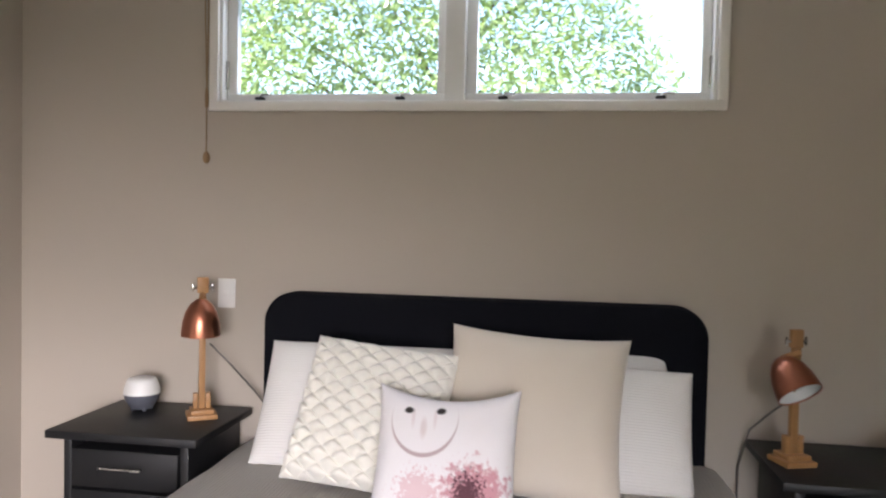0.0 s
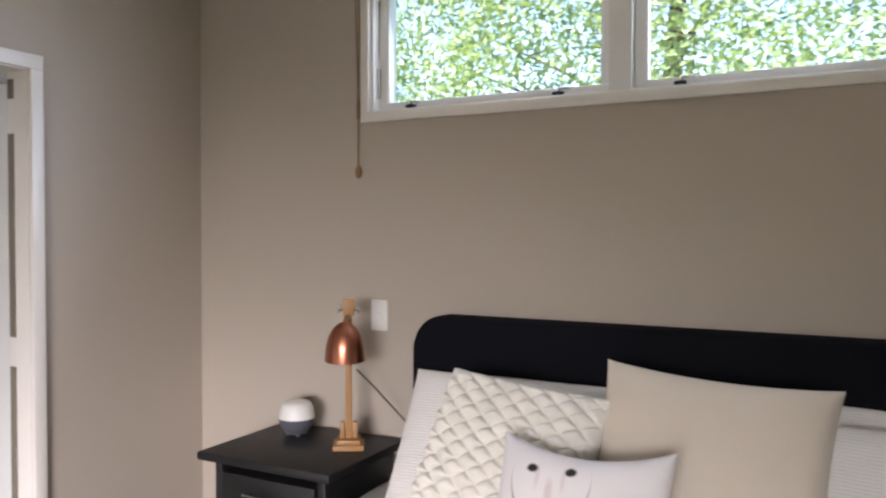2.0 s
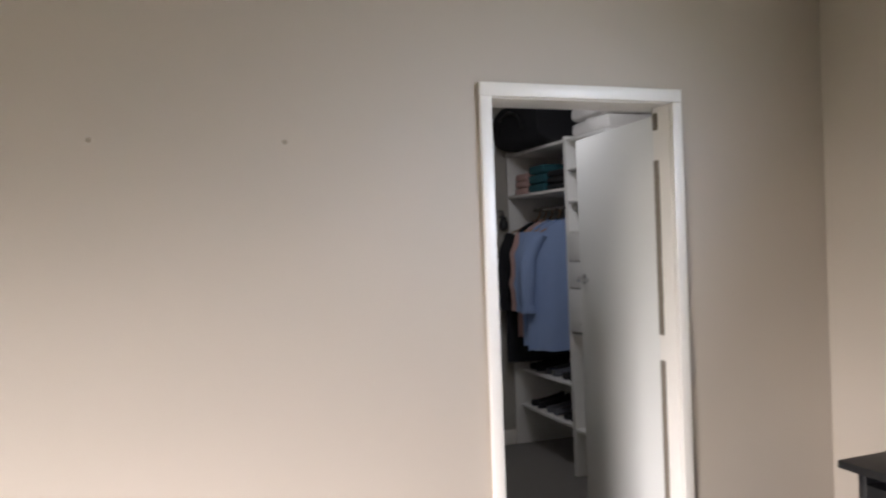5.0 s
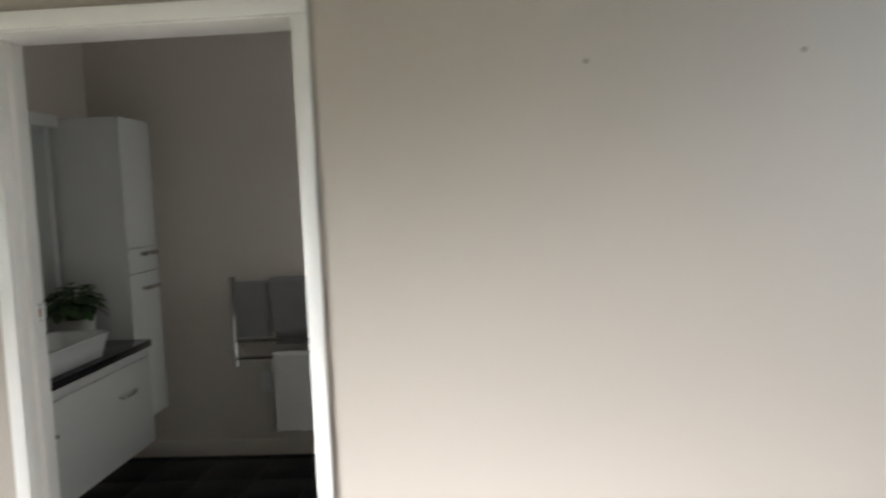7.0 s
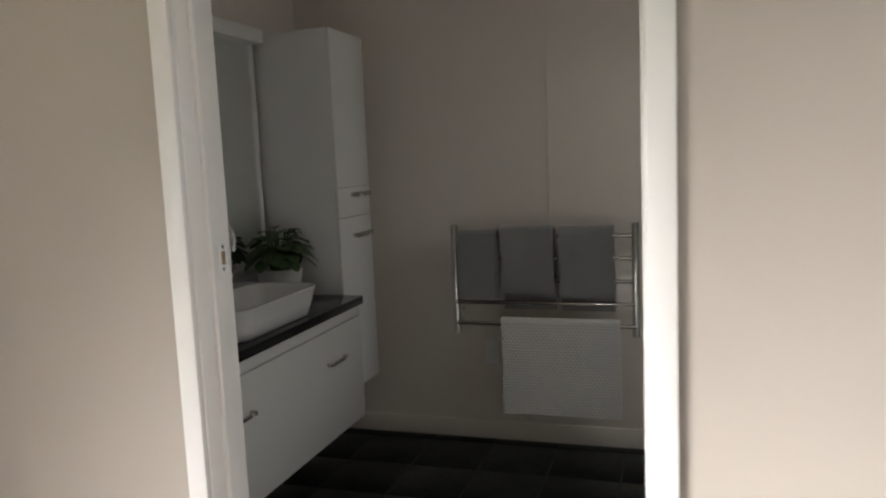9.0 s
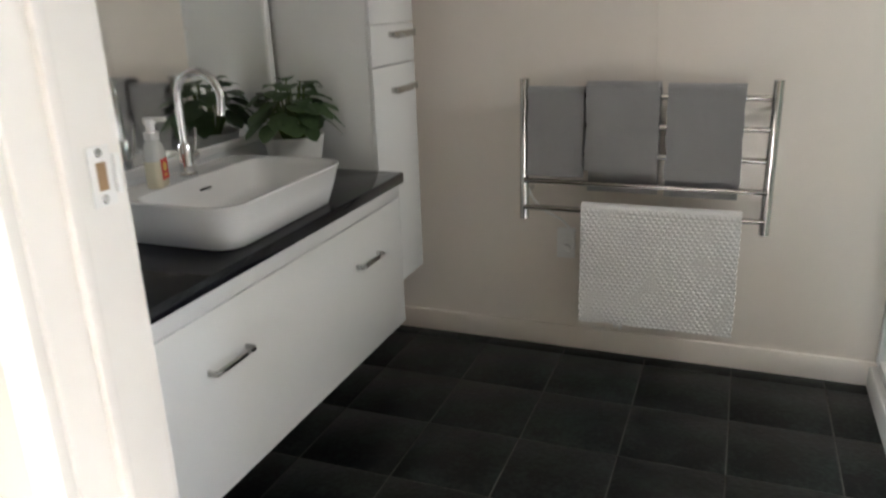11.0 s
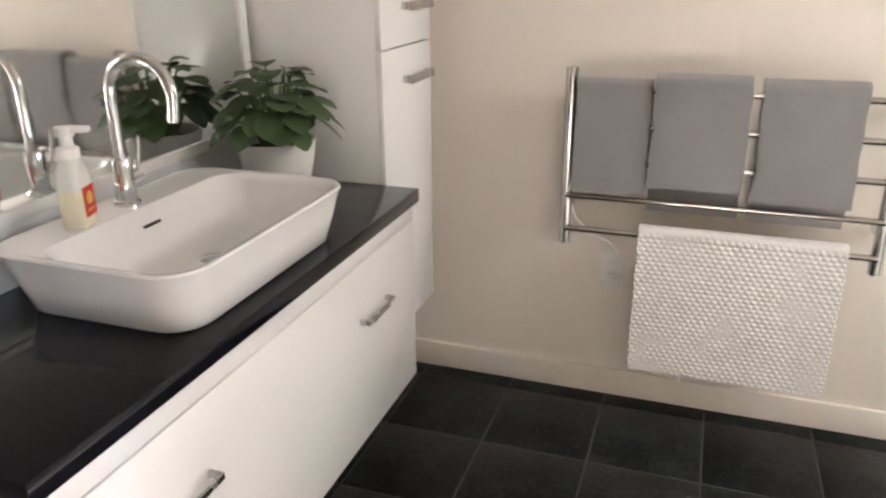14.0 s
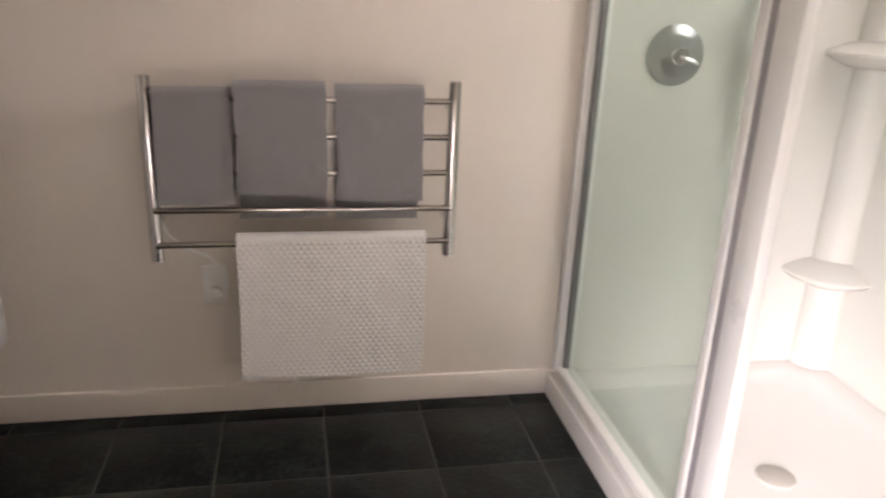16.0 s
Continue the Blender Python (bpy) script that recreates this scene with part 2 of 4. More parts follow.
def printed_cloth():
    """White cushion cloth with a printed heart-shaped outline, two dark spots and a rose-pink mottled patch."""
    m = mat("printed_white_cotton", (0.80, 0.77, 0.78), 0.85, var=0.03, scale=6, fine=350, bump=0.25, sheen=0.2)
    n, l = m.node_tree.nodes, m.node_tree.links
    b = n["Principled BSDF"]
    tc = next(q for q in n if q.type == "TEX_COORD")
    last = b.inputs["Base Color"].links[0].from_socket

    def blob(cx, cy, rx, ry, soft, wob=0.0, wscale=14):
        mp = n.new("ShaderNodeMapping")
        mp.inputs["Location"].default_value = (-cx / rx, -cy / ry, 0)
        mp.inputs["Scale"].default_value = (1 / rx, 1 / ry, 0)
        l.new(tc.outputs["Object"], mp.inputs["Vector"])
        ln = n.new("ShaderNodeVectorMath")
        ln.operation = "LENGTH"
        l.new(mp.outputs[0], ln.inputs[0])
        out = ln.outputs["Value"]
        if wob:
            nz = n.new("ShaderNodeTexNoise")
            nz.inputs["Scale"].default_value, nz.inputs["Detail"].default_value = wscale, 6
            l.new(tc.outputs["Object"], nz.inputs["Vector"])
            ma = n.new("ShaderNodeMath")
            ma.operation = "MULTIPLY_ADD"
            ma.inputs[1].default_value = wob
            l.new(nz.outputs[0], ma.inputs[0])
            l.new(out, ma.inputs[2])
            out = ma.outputs[0]
        return out

    def lay(value, inner, outer, color, amount=1.0):
        nonlocal last
        mr = n.new("ShaderNodeMapRange")
        mr.inputs[1].default_value, mr.inputs[2].default_value = inner, outer
        mr.inputs[3].default_value, mr.inputs[4].default_value = amount, 0
        l.new(value, mr.inputs[0])
        mx = n.new("ShaderNodeMix")
        mx.data_type = "RGBA"
        mx.inputs[7].default_value = (*color, 1)
        l.new(mr.outputs[0], mx.inputs[0])
        l.new(last, mx.inputs[6])
        last = mx.outputs[2]

    ring = blob(-0.055, 0.10, 0.092, 0.10, 0)
    ab = n.new("ShaderNodeMath")
    ab.operation = "SUBTRACT"
    ab.inputs[1].default_value = 1.0
    l.new(ring, ab.inputs[0])
    ab2 = n.new("ShaderNodeMath")
    ab2.operation = "ABSOLUTE"
    l.new(ab.outputs[0], ab2.inputs[0])
    sep = n.new("ShaderNodeSeparateXYZ")
    l.new(tc.outputs["Object"], sep.inputs[0])
    low = n.new("ShaderNodeMath")
    low.operation = "MULTIPLY_ADD"
    low.inputs[1].default_value, low.inputs[2].default_value = 0.55, -0.03
    l.new(sep.outputs["Y"], low.inputs[0])
    tot = n.new("ShaderNodeMath")
    tot.operation = "ADD"
    l.new(ab2.outputs[0], tot.inputs[0])
    l.new(low.outputs[0], tot.inputs[1])
    lay(tot.outputs[0], 0.0, 0.05, (0.24, 0.08, 0.09), 0.6)
    lay(blob(0.09, -0.10, 0.11, 0.11, 0, 1.7, 60), 1.45, 1.8, (0.52, 0.20, 0.24), 0.85)
    lay(blob(0.075, -0.095, 0.07, 0.10, 0, 2.0, 130), 1.35, 1.65, (0.09, 0.03, 0.045), 0.95)
    lay(blob(-0.06, -0.10, 0.09, 0.10, 0, 1.8, 90), 1.35, 1.6, (0.55, 0.16, 0.20), 0.4)
    lay(blob(-0.10, 0.118, 0.019, 0.013, 0, 0.45, 60), 0.75, 1.1, (0.012, 0.006, 0.006))
    lay(blob(-0.012, 0.12, 0.019, 0.013, 0, 0.45, 60), 0.75, 1.1, (0.012, 0.006, 0.006))
    lay(blob(-0.056, 0.072, 0.010, 0.030, 0), 0.5, 1.2, (0.55, 0.42, 0.41), 0.45)
    lay(blob(-0.086, 0.098, 0.006, 0.030, 0), 0.4, 1.2, (0.55, 0.38, 0.39), 0.3)
    lay(blob(-0.026, 0.098, 0.006, 0.030, 0), 0.4, 1.2, (0.55, 0.38, 0.39), 0.3)
    l.new(last, b.inputs["Base Color"])
    return m


PRINT = printed_cloth()

# ---- mesh helpers ----


def finish(bm, smooth=True, angle=40):
    bmesh.ops.recalc_face_normals(bm, faces=bm.faces)
    if smooth:
        lim = radians(angle)
        for f in bm.faces:
            f.smooth = True
        for e in bm.edges:
            if len(e.link_faces) != 2 or e.calc_face_angle(0) > lim:
                e.smooth = False
    return bm


def mesh_of(name, bm, material):
    me = bpy.data.meshes.new(name)
    bm.to_mesh(me)
    bm.free()
    me.materials.append(material)
    return me


def part(name, bm, material, parent, label=""):
    """One mesh object under a thing or a part."""
    ob = new(name, mesh_of(name, finish(bm), material))
    ob.parent = parent
    if label:
        ob["label"] = label
    return ob


def thing(name, label, category, at=(0, 0, 0), rz=0, group="", kind=""):
    """An empty at the base of a thing, for its parts."""
    e = new(name)
    e.matrix_basis = pose(*at, 0, 0, rz)
    e.empty_display_size = 0.05
    return tagged(e, label, category, group, kind)


def single(name, bm, material, label, category, group="", kind="", m=None):
    ob = new(name, mesh_of(name, finish(bm), material))
    if m is not None:
        ob.matrix_basis = m
    return tagged(ob, label, category, group, kind)


def box(x0, x1, y0, y1, z0, z1, bevel=0.0, seg=2, bm=None):
    own = bmesh.new()
    bmesh.ops.create_cube(own, size=1)
    for v in own.verts:
        v.co = Vector(((x0 + x1) / 2 + v.co.x * (x1 - x0), (y0 + y1) / 2 + v.co.y * (y1 - y0), (z0 + z1) / 2 + v.co.z * (z1 - z0)))
    if bevel:
        bmesh.ops.bevel(own, geom=own.edges[:], offset=bevel, segments=seg, affect="EDGES", profile=0.5)
    return join(bm, own)


def join(bm, own):
    if bm is None:
        return own
    me = bpy.data.meshes.new("tmp")
    own.to_mesh(me)
    own.free()
    bm.from_mesh(me)
    bpy.data.meshes.remove(me)
    return bm


def lathe(profile, n=32, bm=None, center=(0, 0, 0)):
    """Turn (radius, z) pairs about the vertical axis."""
    own = bmesh.new()
    rings = []
    for r, z in profile:
        if r < 1e-5:
            rings.append([own.verts.new((center[0], center[1], center[2] + z))])
        else:
            rings.append([own.verts.new((center[0] + r * math.cos(2 * math.pi * i / n), center[1] + r * math.sin(2 * math.pi * i / n), center[2] + z)) for i in range(n)])
    for a, b in zip(rings, rings[1:]):
        for i in range(n):
            j = (i + 1) % n
            q = [a[i % len(a)], a[j % len(a)], b[j % len(b)], b[i % len(b)]]
            q = list(dict.fromkeys(q))
            if len(q) > 2:
                own.faces.new(q)
    return join(bm, own)


def tube(points, r, n=12, bm=None, taper=1.0):
    """A round bar along a line of points."""
    own = bmesh.new()
    pts = [Vector(p) for p in points]
    rings, up = [], None
    for i, p in enumerate(pts):
        d = (pts[min(i + 1, len(pts) - 1)] - pts[max(i - 1, 0)]).normalized()
        if up is None:
            up = d.orthogonal().normalized()
        up = (up - d * up.dot(d)).normalized()
        side = d.cross(up)
        rr = r * (1 + (taper - 1) * i / max(1, len(pts) - 1))
        rings.append([own.verts.new(p + rr * (math.cos(2 * math.pi * k / n) * up + math.sin(2 * math.pi * k / n) * side)) for k in range(n)])
    for a, b in zip(rings, rings[1:]):
        for k in range(n):
            own.faces.new((a[k], a[(k + 1) % n], b[(k + 1) % n], b[k]))
    own.faces.new(rings[0][::-1])
    own.faces.new(rings[-1])
    return join(bm, own)


def rounded(w, d, r, k=6):
    """Corner points of a rounded rectangle about the origin."""
    out = []
    for cx, cy, a in ((w / 2 - r, d / 2 - r, 0), (-w / 2 + r, d / 2 - r, 90), (-w / 2 + r, -d / 2 + r, 180), (w / 2 - r, -d / 2 + r, 270)):
        for i in range(k + 1):
            q = radians(a + 90 * i / k)
            out.append((cx + r * math.cos(q), cy + r * math.sin(q)))
    return out


def loft(loops, cap0=True, cap1=True, bm=None):
    """Skin over closed loops of equal length."""
    own = bmesh.new()
    rings = [[own.verts.new(p) for p in lp] for lp in loops]
    for a, b in zip(rings, rings[1:]):
        n = len(a)
        for i in range(n):
            own.faces.new((a[i], a[(i + 1) % n], b[(i + 1) % n], b[i]))
    if cap0:
        own.faces.new(rings[0][::-1])
    if cap1:
        own.faces.new(rings[-1])
    return join(bm, own)


def moved(bm, m):
    bmesh.ops.transform(bm, matrix=m, verts=bm.verts)
    return bm


def arc(p0, p1, sag, n=12):
    """A hanging line between two points."""
    a, b = Vector(p0), Vector(p1)
    return [a.lerp(b, i / n) + Vector((0, 0, -sag * 4 * (i / n) * (1 - i / n))) for i in range(n + 1)]

# ---- structure ----
BW, LW, BX, FW, SW, NW = 3.143, -2.3, -2.46, -4.806, -2.32, 0.93   # bed wall, left wall, its back, far bath wall, vanity wall, shower back wall
HEAD = 2.072


def setting(name, bm, material, label="", category="wall"):
    return single(name, bm, material, label, category, kind="structure")


# bedroom shell
setting("floor", box(-5.4, 3.4, -2.6, 3.9, -0.12, -0.008), DARKG, "dark floor slab under the rooms", "floor")
setting("floor_bedroom", box(LW, 3.2, -2.4, BW, -0.008, 0.0), CARPET, "grey carpet of the bedroom", "floor")
bm = box(-2.46, -1.452, BW, BW + 0.16, 0, 2.75)
box(0.394, 3.36, BW, BW + 0.16, 0, 2.75, bm=bm)
box(-1.452, 0.394, BW, BW + 0.16, 0, 1.974, bm=bm)
box(-1.452, 0.394, BW, BW + 0.16, 2.634, 2.75, bm=bm)
setting("wall_north", bm, TAUPE, "taupe painted bedroom wall behind the bed")
bm = box(BX, LW - 0.055, -2.4, -1.280, 0, 2.75)
box(BX, LW, -0.389, 1.623, 0, 2.75, bm=bm)
box(BX, LW, 2.482, BW, 0, 2.75, bm=bm)
box(BX, LW, -1.280, -0.389, HEAD + 0.02, 2.75, bm=bm)
box(BX, LW, 1.623, 2.482, HEAD + 0.02, 2.75, bm=bm)
box(-2.368, LW, 2.427, 2.482, 0, HEAD + 0.02, bm=bm)
setting("wall_west", bm, TAUPE, "taupe painted bedroom wall with two doorways")
bm = box(-2.46, -0.85, -2.56, -2.4, 0, 2.75)
box(1.25, 3.36, -2.56, -2.4, 0, 2.75, bm=bm)
box(-0.85, 1.25, -2.56, -2.4, 2.1, 2.75, bm=bm)
setting("wall_south", bm, TAUPE, "taupe painted wall with a wide glazed door opening")
setting("wall_east", box(3.2, 3.36, -2.4, BW, 0, 2.75), TAUPE, "taupe painted bedroom wall")
setting("ceiling", box(-2.46, 3.36, -2.56, 3.303, 2.75, 2.87), CEIL, "white painted bedroom ceiling", "ceiling")

# bathroom shell
bm = box(FW - 0.12, FW, SW - 0.12, NW + 0.12, 0, 2.6)
setting("wall_bath_west", bm, CREAM, "glossy cream panelled bathroom wall")
setting("wall_bath_south", box(FW, BX, SW - 0.12, SW, 0, 2.6), CREAM, "glossy cream bathroom wall behind the vanity")
bm = box(FW, -4.35, NW, NW + 0.12, 0, 2.6)
box(-3.45, BX, NW, NW + 0.12, 0, 2.6, bm=bm)
box(-4.35, -3.45, NW, NW + 0.12, 0, 1.65, bm=bm)
box(-4.35, -3.45, NW, NW + 0.12, 2.25, 2.6, bm=bm)
setting("wall_bath_north", bm, CREAM, "cream bathroom wall behind the shower")
setting("wall_bath_east", box(BX - 0.008, BX, -0.36, NW, 0, 2.6), CREAM, "cream bathroom lining beside the doorway")
setting("ceiling_bath", box(FW - 0.12, BX, SW - 0.12, NW + 0.12, 2.6, 2.7), CEIL, "white bathroom ceiling", "ceiling")
setting("wall_panel_joint", box(FW, FW + 0.003, -0.987, -0.983, 0.13, 2.6), CREAM, "narrow cream joint strip between wall panels", "trim")
setting("baseboard", box(FW, FW + 0.014, SW, -0.12, 0.0, 0.098, 0.004), CREAM, "cream painted bathroom skirting board", "baseboard")
setting("baseboard_south", box(FW + 0.014, BX, SW, SW + 0.014, 0.0, 0.098, 0.004), CREAM, "cream painted skirting board under the vanity", "baseboard")

# closet shell
CB, CN = -5.2, 3.55
setting("floor_closet", box(CB, LW, 1.2, CN, -0.008, -0.002), CARPET, "grey carpet of the walk-in closet", "floor")
setting("wall_closet_west", box(CB - 0.1, CB, 1.1, CN + 0.1, 0, 2.75), CLOSETP, "grey painted closet wall")
setting("wall_closet_south", box(CB, BX, 1.1, 1.2, 0, 2.75), CLOSETP, "grey painted closet wall")
bm = box(CB, BX, CN, CN + 0.1, 0, 2.75)
box(BX - 0.01, BX, 2.56, CN, 0, 2.75, bm=bm)
setting("wall_closet_north", bm, CLOSETP, "grey painted closet wall behind the shelves")
setting("ceiling_closet", box(CB - 0.1, BX, 1.1, CN + 0.1, 2.75, 2.85), CEIL, "white closet ceiling", "ceiling")
setting("baseboard_closet", box(CB, CB + 0.014, 2.79, CN, -0.002, 0.11, 0.004), TRIM, "white closet skirting board", "baseboard")


def doorway(name, y0, y1, label, hung=False, back=0.0):
    """Trim on the bedroom face, lining through the wall, trim at the back. y0, y1: clear opening; back: how far the wall at y0 stands behind."""
    d = thing(name, label, "door frame", kind="structure")
    w = 0.047
    if hung:
        part("lining", box(-2.402, LW + 0.002, y1, y1 + 0.048, 0, HEAD + 0.018, 0.002), TRIM, d)
    else:
        part("lining", box(BX - 0.012, LW + 0.004, y1, y1 + 0.018, 0, HEAD + 0.018, 0.002), TRIM, d)
    part("lining", box(BX - 0.012, LW + 0.004 - back, y0 - 0.018, y0, 0, HEAD + 0.018, 0.002), TRIM, d)
    part("head_lining", box(BX - 0.012, LW + 0.004, y0, y1 + (0.047 if hung else 0), HEAD, HEAD + 0.018, 0.002), TRIM, d)
    for a, b, s in ((LW + 0.003, LW + 0.02, "architrave"), (BX - 0.022, BX - 0.009, "architrave")):
        if not (hung and a < LW - 0.1):
            part(s, box(a, b, y1 + 0.003, y1 + w, 0, HEAD + 0.004, 0.003), TRIM, d)
        k = back if a > LW - 0.1 else 0.0
        part(s, box(a - k, b - k, y0 - w, y0 - 0.003, 0, HEAD + 0.004, 0.003), TRIM, d)
        part("head_architrave", box(a, b, y0 - (0.018 if k else w), y1 + w, HEAD + 0.0045, HEAD + 0.006 + w, 0.003), TRIM, d)
    if not hung:
        part("door_stop", box(BX + 0.05, BX + 0.065, y1 - 0.01, y1, 0, HEAD, 0.002), TRIM, d)
    part("door_stop", box(BX + 0.05, BX + 0.065, y0, y0 + 0.01, 0, HEAD, 0.002), TRIM, d)
    return d


# openings: cut back by the lining's thickness
D1 = doorway("door_1", -1.262, -0.407, "cream painted timber frame of the bathroom doorway", back=0.055)
D2 = doorway("door_2", 1.641, 2.378, "cream painted timber frame of the closet doorway", True)

# brown strips paint the shadow of the rebate gap between the hinges
GAPSHADE = mat("brown_gap_shade", (0.20, 0.17, 0.135), 0.9, var=0.2, scale=30)
for z0, z1 in ((0.02, 1.085), (1.185, 1.868), (1.985, 2.05)):
    part("gap_shade_strip", box(-2.401, -2.370, 2.3755, 2.3785, z0, z1, 0.0005), GAPSHADE, D2, "brown strip that paints the shade of the rebate gap")

# striker plate in the bathroom frame
st = thing("strike_plate", "chrome striker plate set in a white doorway lining", "strike plate", (-2.445, -1.2615, 1.278))
part("plate", box(-0.015, 0.014, 0, 0.0025, -0.030, 0.030, 0.001), PLASTW, st)
part("lip", box(-0.022, -0.016, 0, 0.007, -0.020, 0.020, 0.002), PLASTW, st)
part("latch_hole", box(-0.006, 0.006, 0.002, 0.0032, -0.014, 0.014), CORD, st)
for z in (-0.023, 0.023):
    part("screw", moved(lathe([(0.005, 0), (0.004, 0.001), (0, 0.0012)], 10), pose(0, 0.0025, z, -90)), STEEL, st)

# closet door leaf, swung into the closet
leaf = thing("closet_door", "white flush closet door standing open on brass hinges", "door", (-2.404, 2.437, 0), rz=-5.5)
part("door_leaf", box(-0.83, 0.0, 0.0, 0.036, 0.012, 2.06, 0.003), DOORW, leaf)
hd = part("door_handle", moved(lathe([(0.026, 0), (0.026, 0.006), (0.011, 0.01), (0.011, 0.035)], 24), pose(-0.775, 0, 1.37, 90)), CHROME, leaf, "chrome lever handle")
part("lever", tube([(-0.775, -0.035, 1.37), (-0.74, -0.042, 1.372), (-0.66, -0.044, 1.37)], 0.011), CHROME, hd)
for z in (0.25, 1.135, 1.925):
    hg = part("hinge", box(-0.004, 0.033, -0.002, 0.02, z - 0.045, z + 0.045, 0.002), TRIM, leaf, "cream painted hinge")
    part("pin", tube([(0.014, -0.004, z - 0.05), (0.014, -0.004, z + 0.05)], 0.006), TRIM, hg)
# dark strips on the leaf's edge stand in for shade in the hinge gap
for z0, z1 in ((0.02, 0.195), (0.305, 1.08), (1.19, 1.87), (1.98, 2.055)):
    part("edge_strip", box(-0.001, 0.0022, 0.003, 0.033, z0, z1, 0.0005), DARKG, leaf, "dark strip that paints the shaded gap at the door edge")
# closet wall door further in
cd = thing("door_3", "closed white door in the closet wall", "door", (CB, 0, 0), kind="structure")
part("door_leaf", box(0.0, 0.012, 1.93, 2.70, 0.01, 2.125, 0.003), DOORW, cd)
part("architrave", box(0, 0.026, 2.70, 2.775, 0, 2.205, 0.006), TRIM, cd)
part("architrave", box(0, 0.026, 1.86, 1.93, 0, 2.205, 0.006), TRIM, cd)
part("head_architrave", box(0, 0.025, 1.93, 2.70, 2.13, 2.205, 0.006), TRIM, cd)

# bedroom high window
win = thing("window_1", "high white timber window with two awning sashes", "window", kind="structure")
x0, x1, z0, z1 = -1.488, 0.43, 1.942, 2.67
part("architrave", box(x0, x1, BW - 0.018, BW, z0, z0 + 0.036, 0.004), TRIM, win)
part("architrave", box(x0, x1, BW - 0.018, BW, z1 - 0.036, z1, 0.004), TRIM, win)
part("architrave", box(x0, x0 + 0.036, BW - 0.0175, BW, z0 + 0.036, z1 - 0.036, 0.004), TRIM, win)
part("architrave", box(x1 - 0.036, x1, BW - 0.0175, BW, z0 + 0.036, z1 - 0.036, 0.004), TRIM, win)
part("window_sill", box(-1.45, 0.392, BW - 0.004, BW + 0.158, 1.972, 1.984, 0.002), WHITE, win)
part("reveal", box(-1.452, -1.438, BW - 0.004, BW + 0.158, 1.984, 2.63, 0.002), WHITE, win)
part("reveal", box(0.38, 0.394, BW - 0.004, BW + 0.158, 1.984, 2.63, 0.002), WHITE, win)
part("head_reveal", box(-1.438, 0.38, BW - 0.004, BW + 0.158, 2.62, 2.633, 0.002), WHITE, win)
part("mullion", box(-0.57, -0.497, BW + 0.0, BW + 0.13, 1.984, 2.62, 0.003), WHITE, win)
for a, b in ((-1.436, -0.572), (-0.495, 0.378)):
    s = part("sash", box(a, b, BW + 0.035, BW + 0.07, 1.986, 2.014, 0.003), WHITE, win)
    bm = box(a, a + 0.04, BW + 0.035, BW + 0.07, 2.014, 2.58, 0.003)
    box(b - 0.032, b, BW + 0.035, BW + 0.07, 2.014, 2.58, 0.003, bm=bm)
    box(a, b, BW + 0.035, BW + 0.07, 2.58, 2.62, 0.003, bm=bm)
    part("sash_rail", bm, WHITE, s)
    p = part("pane", box(a + 0.036, b - 0.028, BW + 0.05, BW + 0.054, 2.010, 2.585), PANE, s)
    p.visible_shadow = False
    for c in (a + 0.14, b - 0.17):
        lt = part("latch", box(c - 0.018, c + 0.018, BW + 0.012, BW + 0.035, 1.989, 2.0, 0.003), BLACKP, win, "dark metal window fastener")
        part("lever", tube([(c, BW + 0.018, 2.0), (c + 0.01, BW + 0.01, 2.008), (c + 0.045, BW + 0.006, 2.006)], 0.005, 8), STEEL, lt)
for c in (-1.436, 0.375):
    part("stay", box(c - 0.004, c + 0.008, BW + 0.02, BW + 0.034, 2.03, 2.14, 0.002), STEEL, win, "steel window stay")

# wide glazed door of the bedroom
sl = thing("sliding_door", "wide white framed glass sliding door", "door", kind="structure")
for a, b in ((-0.85, 0.23), (0.17, 1.25)):
    f = part("panel_frame", box(a, a + 0.06, -2.50, -2.46, 0.02, 2.1, 0.003), WHITE, sl)
    bm = box(b - 0.06, b, -2.50, -2.46, 0.02, 2.1, 0.003)
    box(a, b, -2.50, -2.46, 0.0, 0.08, 0.003, bm=bm)
    box(a, b, -2.50, -2.46, 2.03, 2.1, 0.003, bm=bm)
    part("rail", bm, WHITE, f)
    p = part("pane", box(a + 0.06, b - 0.06, -2.482, -2.478, 0.08, 2.03), PANE, f)
    p.visible_shadow = False
# shower window: assumed, out of view, an opening for the bathroom fill lamp
sw = thing("window_2", "small white window assumed above the shower, out of view", "window", kind="structure")
bm = box(-4.35, -4.30, NW + 0.03, NW + 0.08, 1.65, 2.25, 0.003)
box(-3.50, -3.45, NW + 0.03, NW + 0.08, 1.65, 2.25, 0.003, bm=bm)
box(-4.30, -3.50, NW + 0.03, NW + 0.08, 1.65, 1.70, 0.003, bm=bm)
box(-4.30, -3.50, NW + 0.03, NW + 0.08, 2.20, 2.25, 0.003, bm=bm)
part("window_frame", bm, WHITE, sw)
p = part("pane", box(-4.30, -3.50, NW + 0.05, NW + 0.054, 1.70, 2.20), PANE, sw)
p.visible_shadow = False

# two filled screw holes in the bedroom wall
for y in (0.371, 0.931):
    single("wall_plug", moved(lathe([(0.008, 0), (0.007, 0.002), (0.003, 0.001), (0, 0.0005)], 14), pose(LW, y, 1.914, 0, 90)), PLUG, "small brown plug in the taupe wall", "wall plug", "wall plugs")

# ---- bedroom things ----


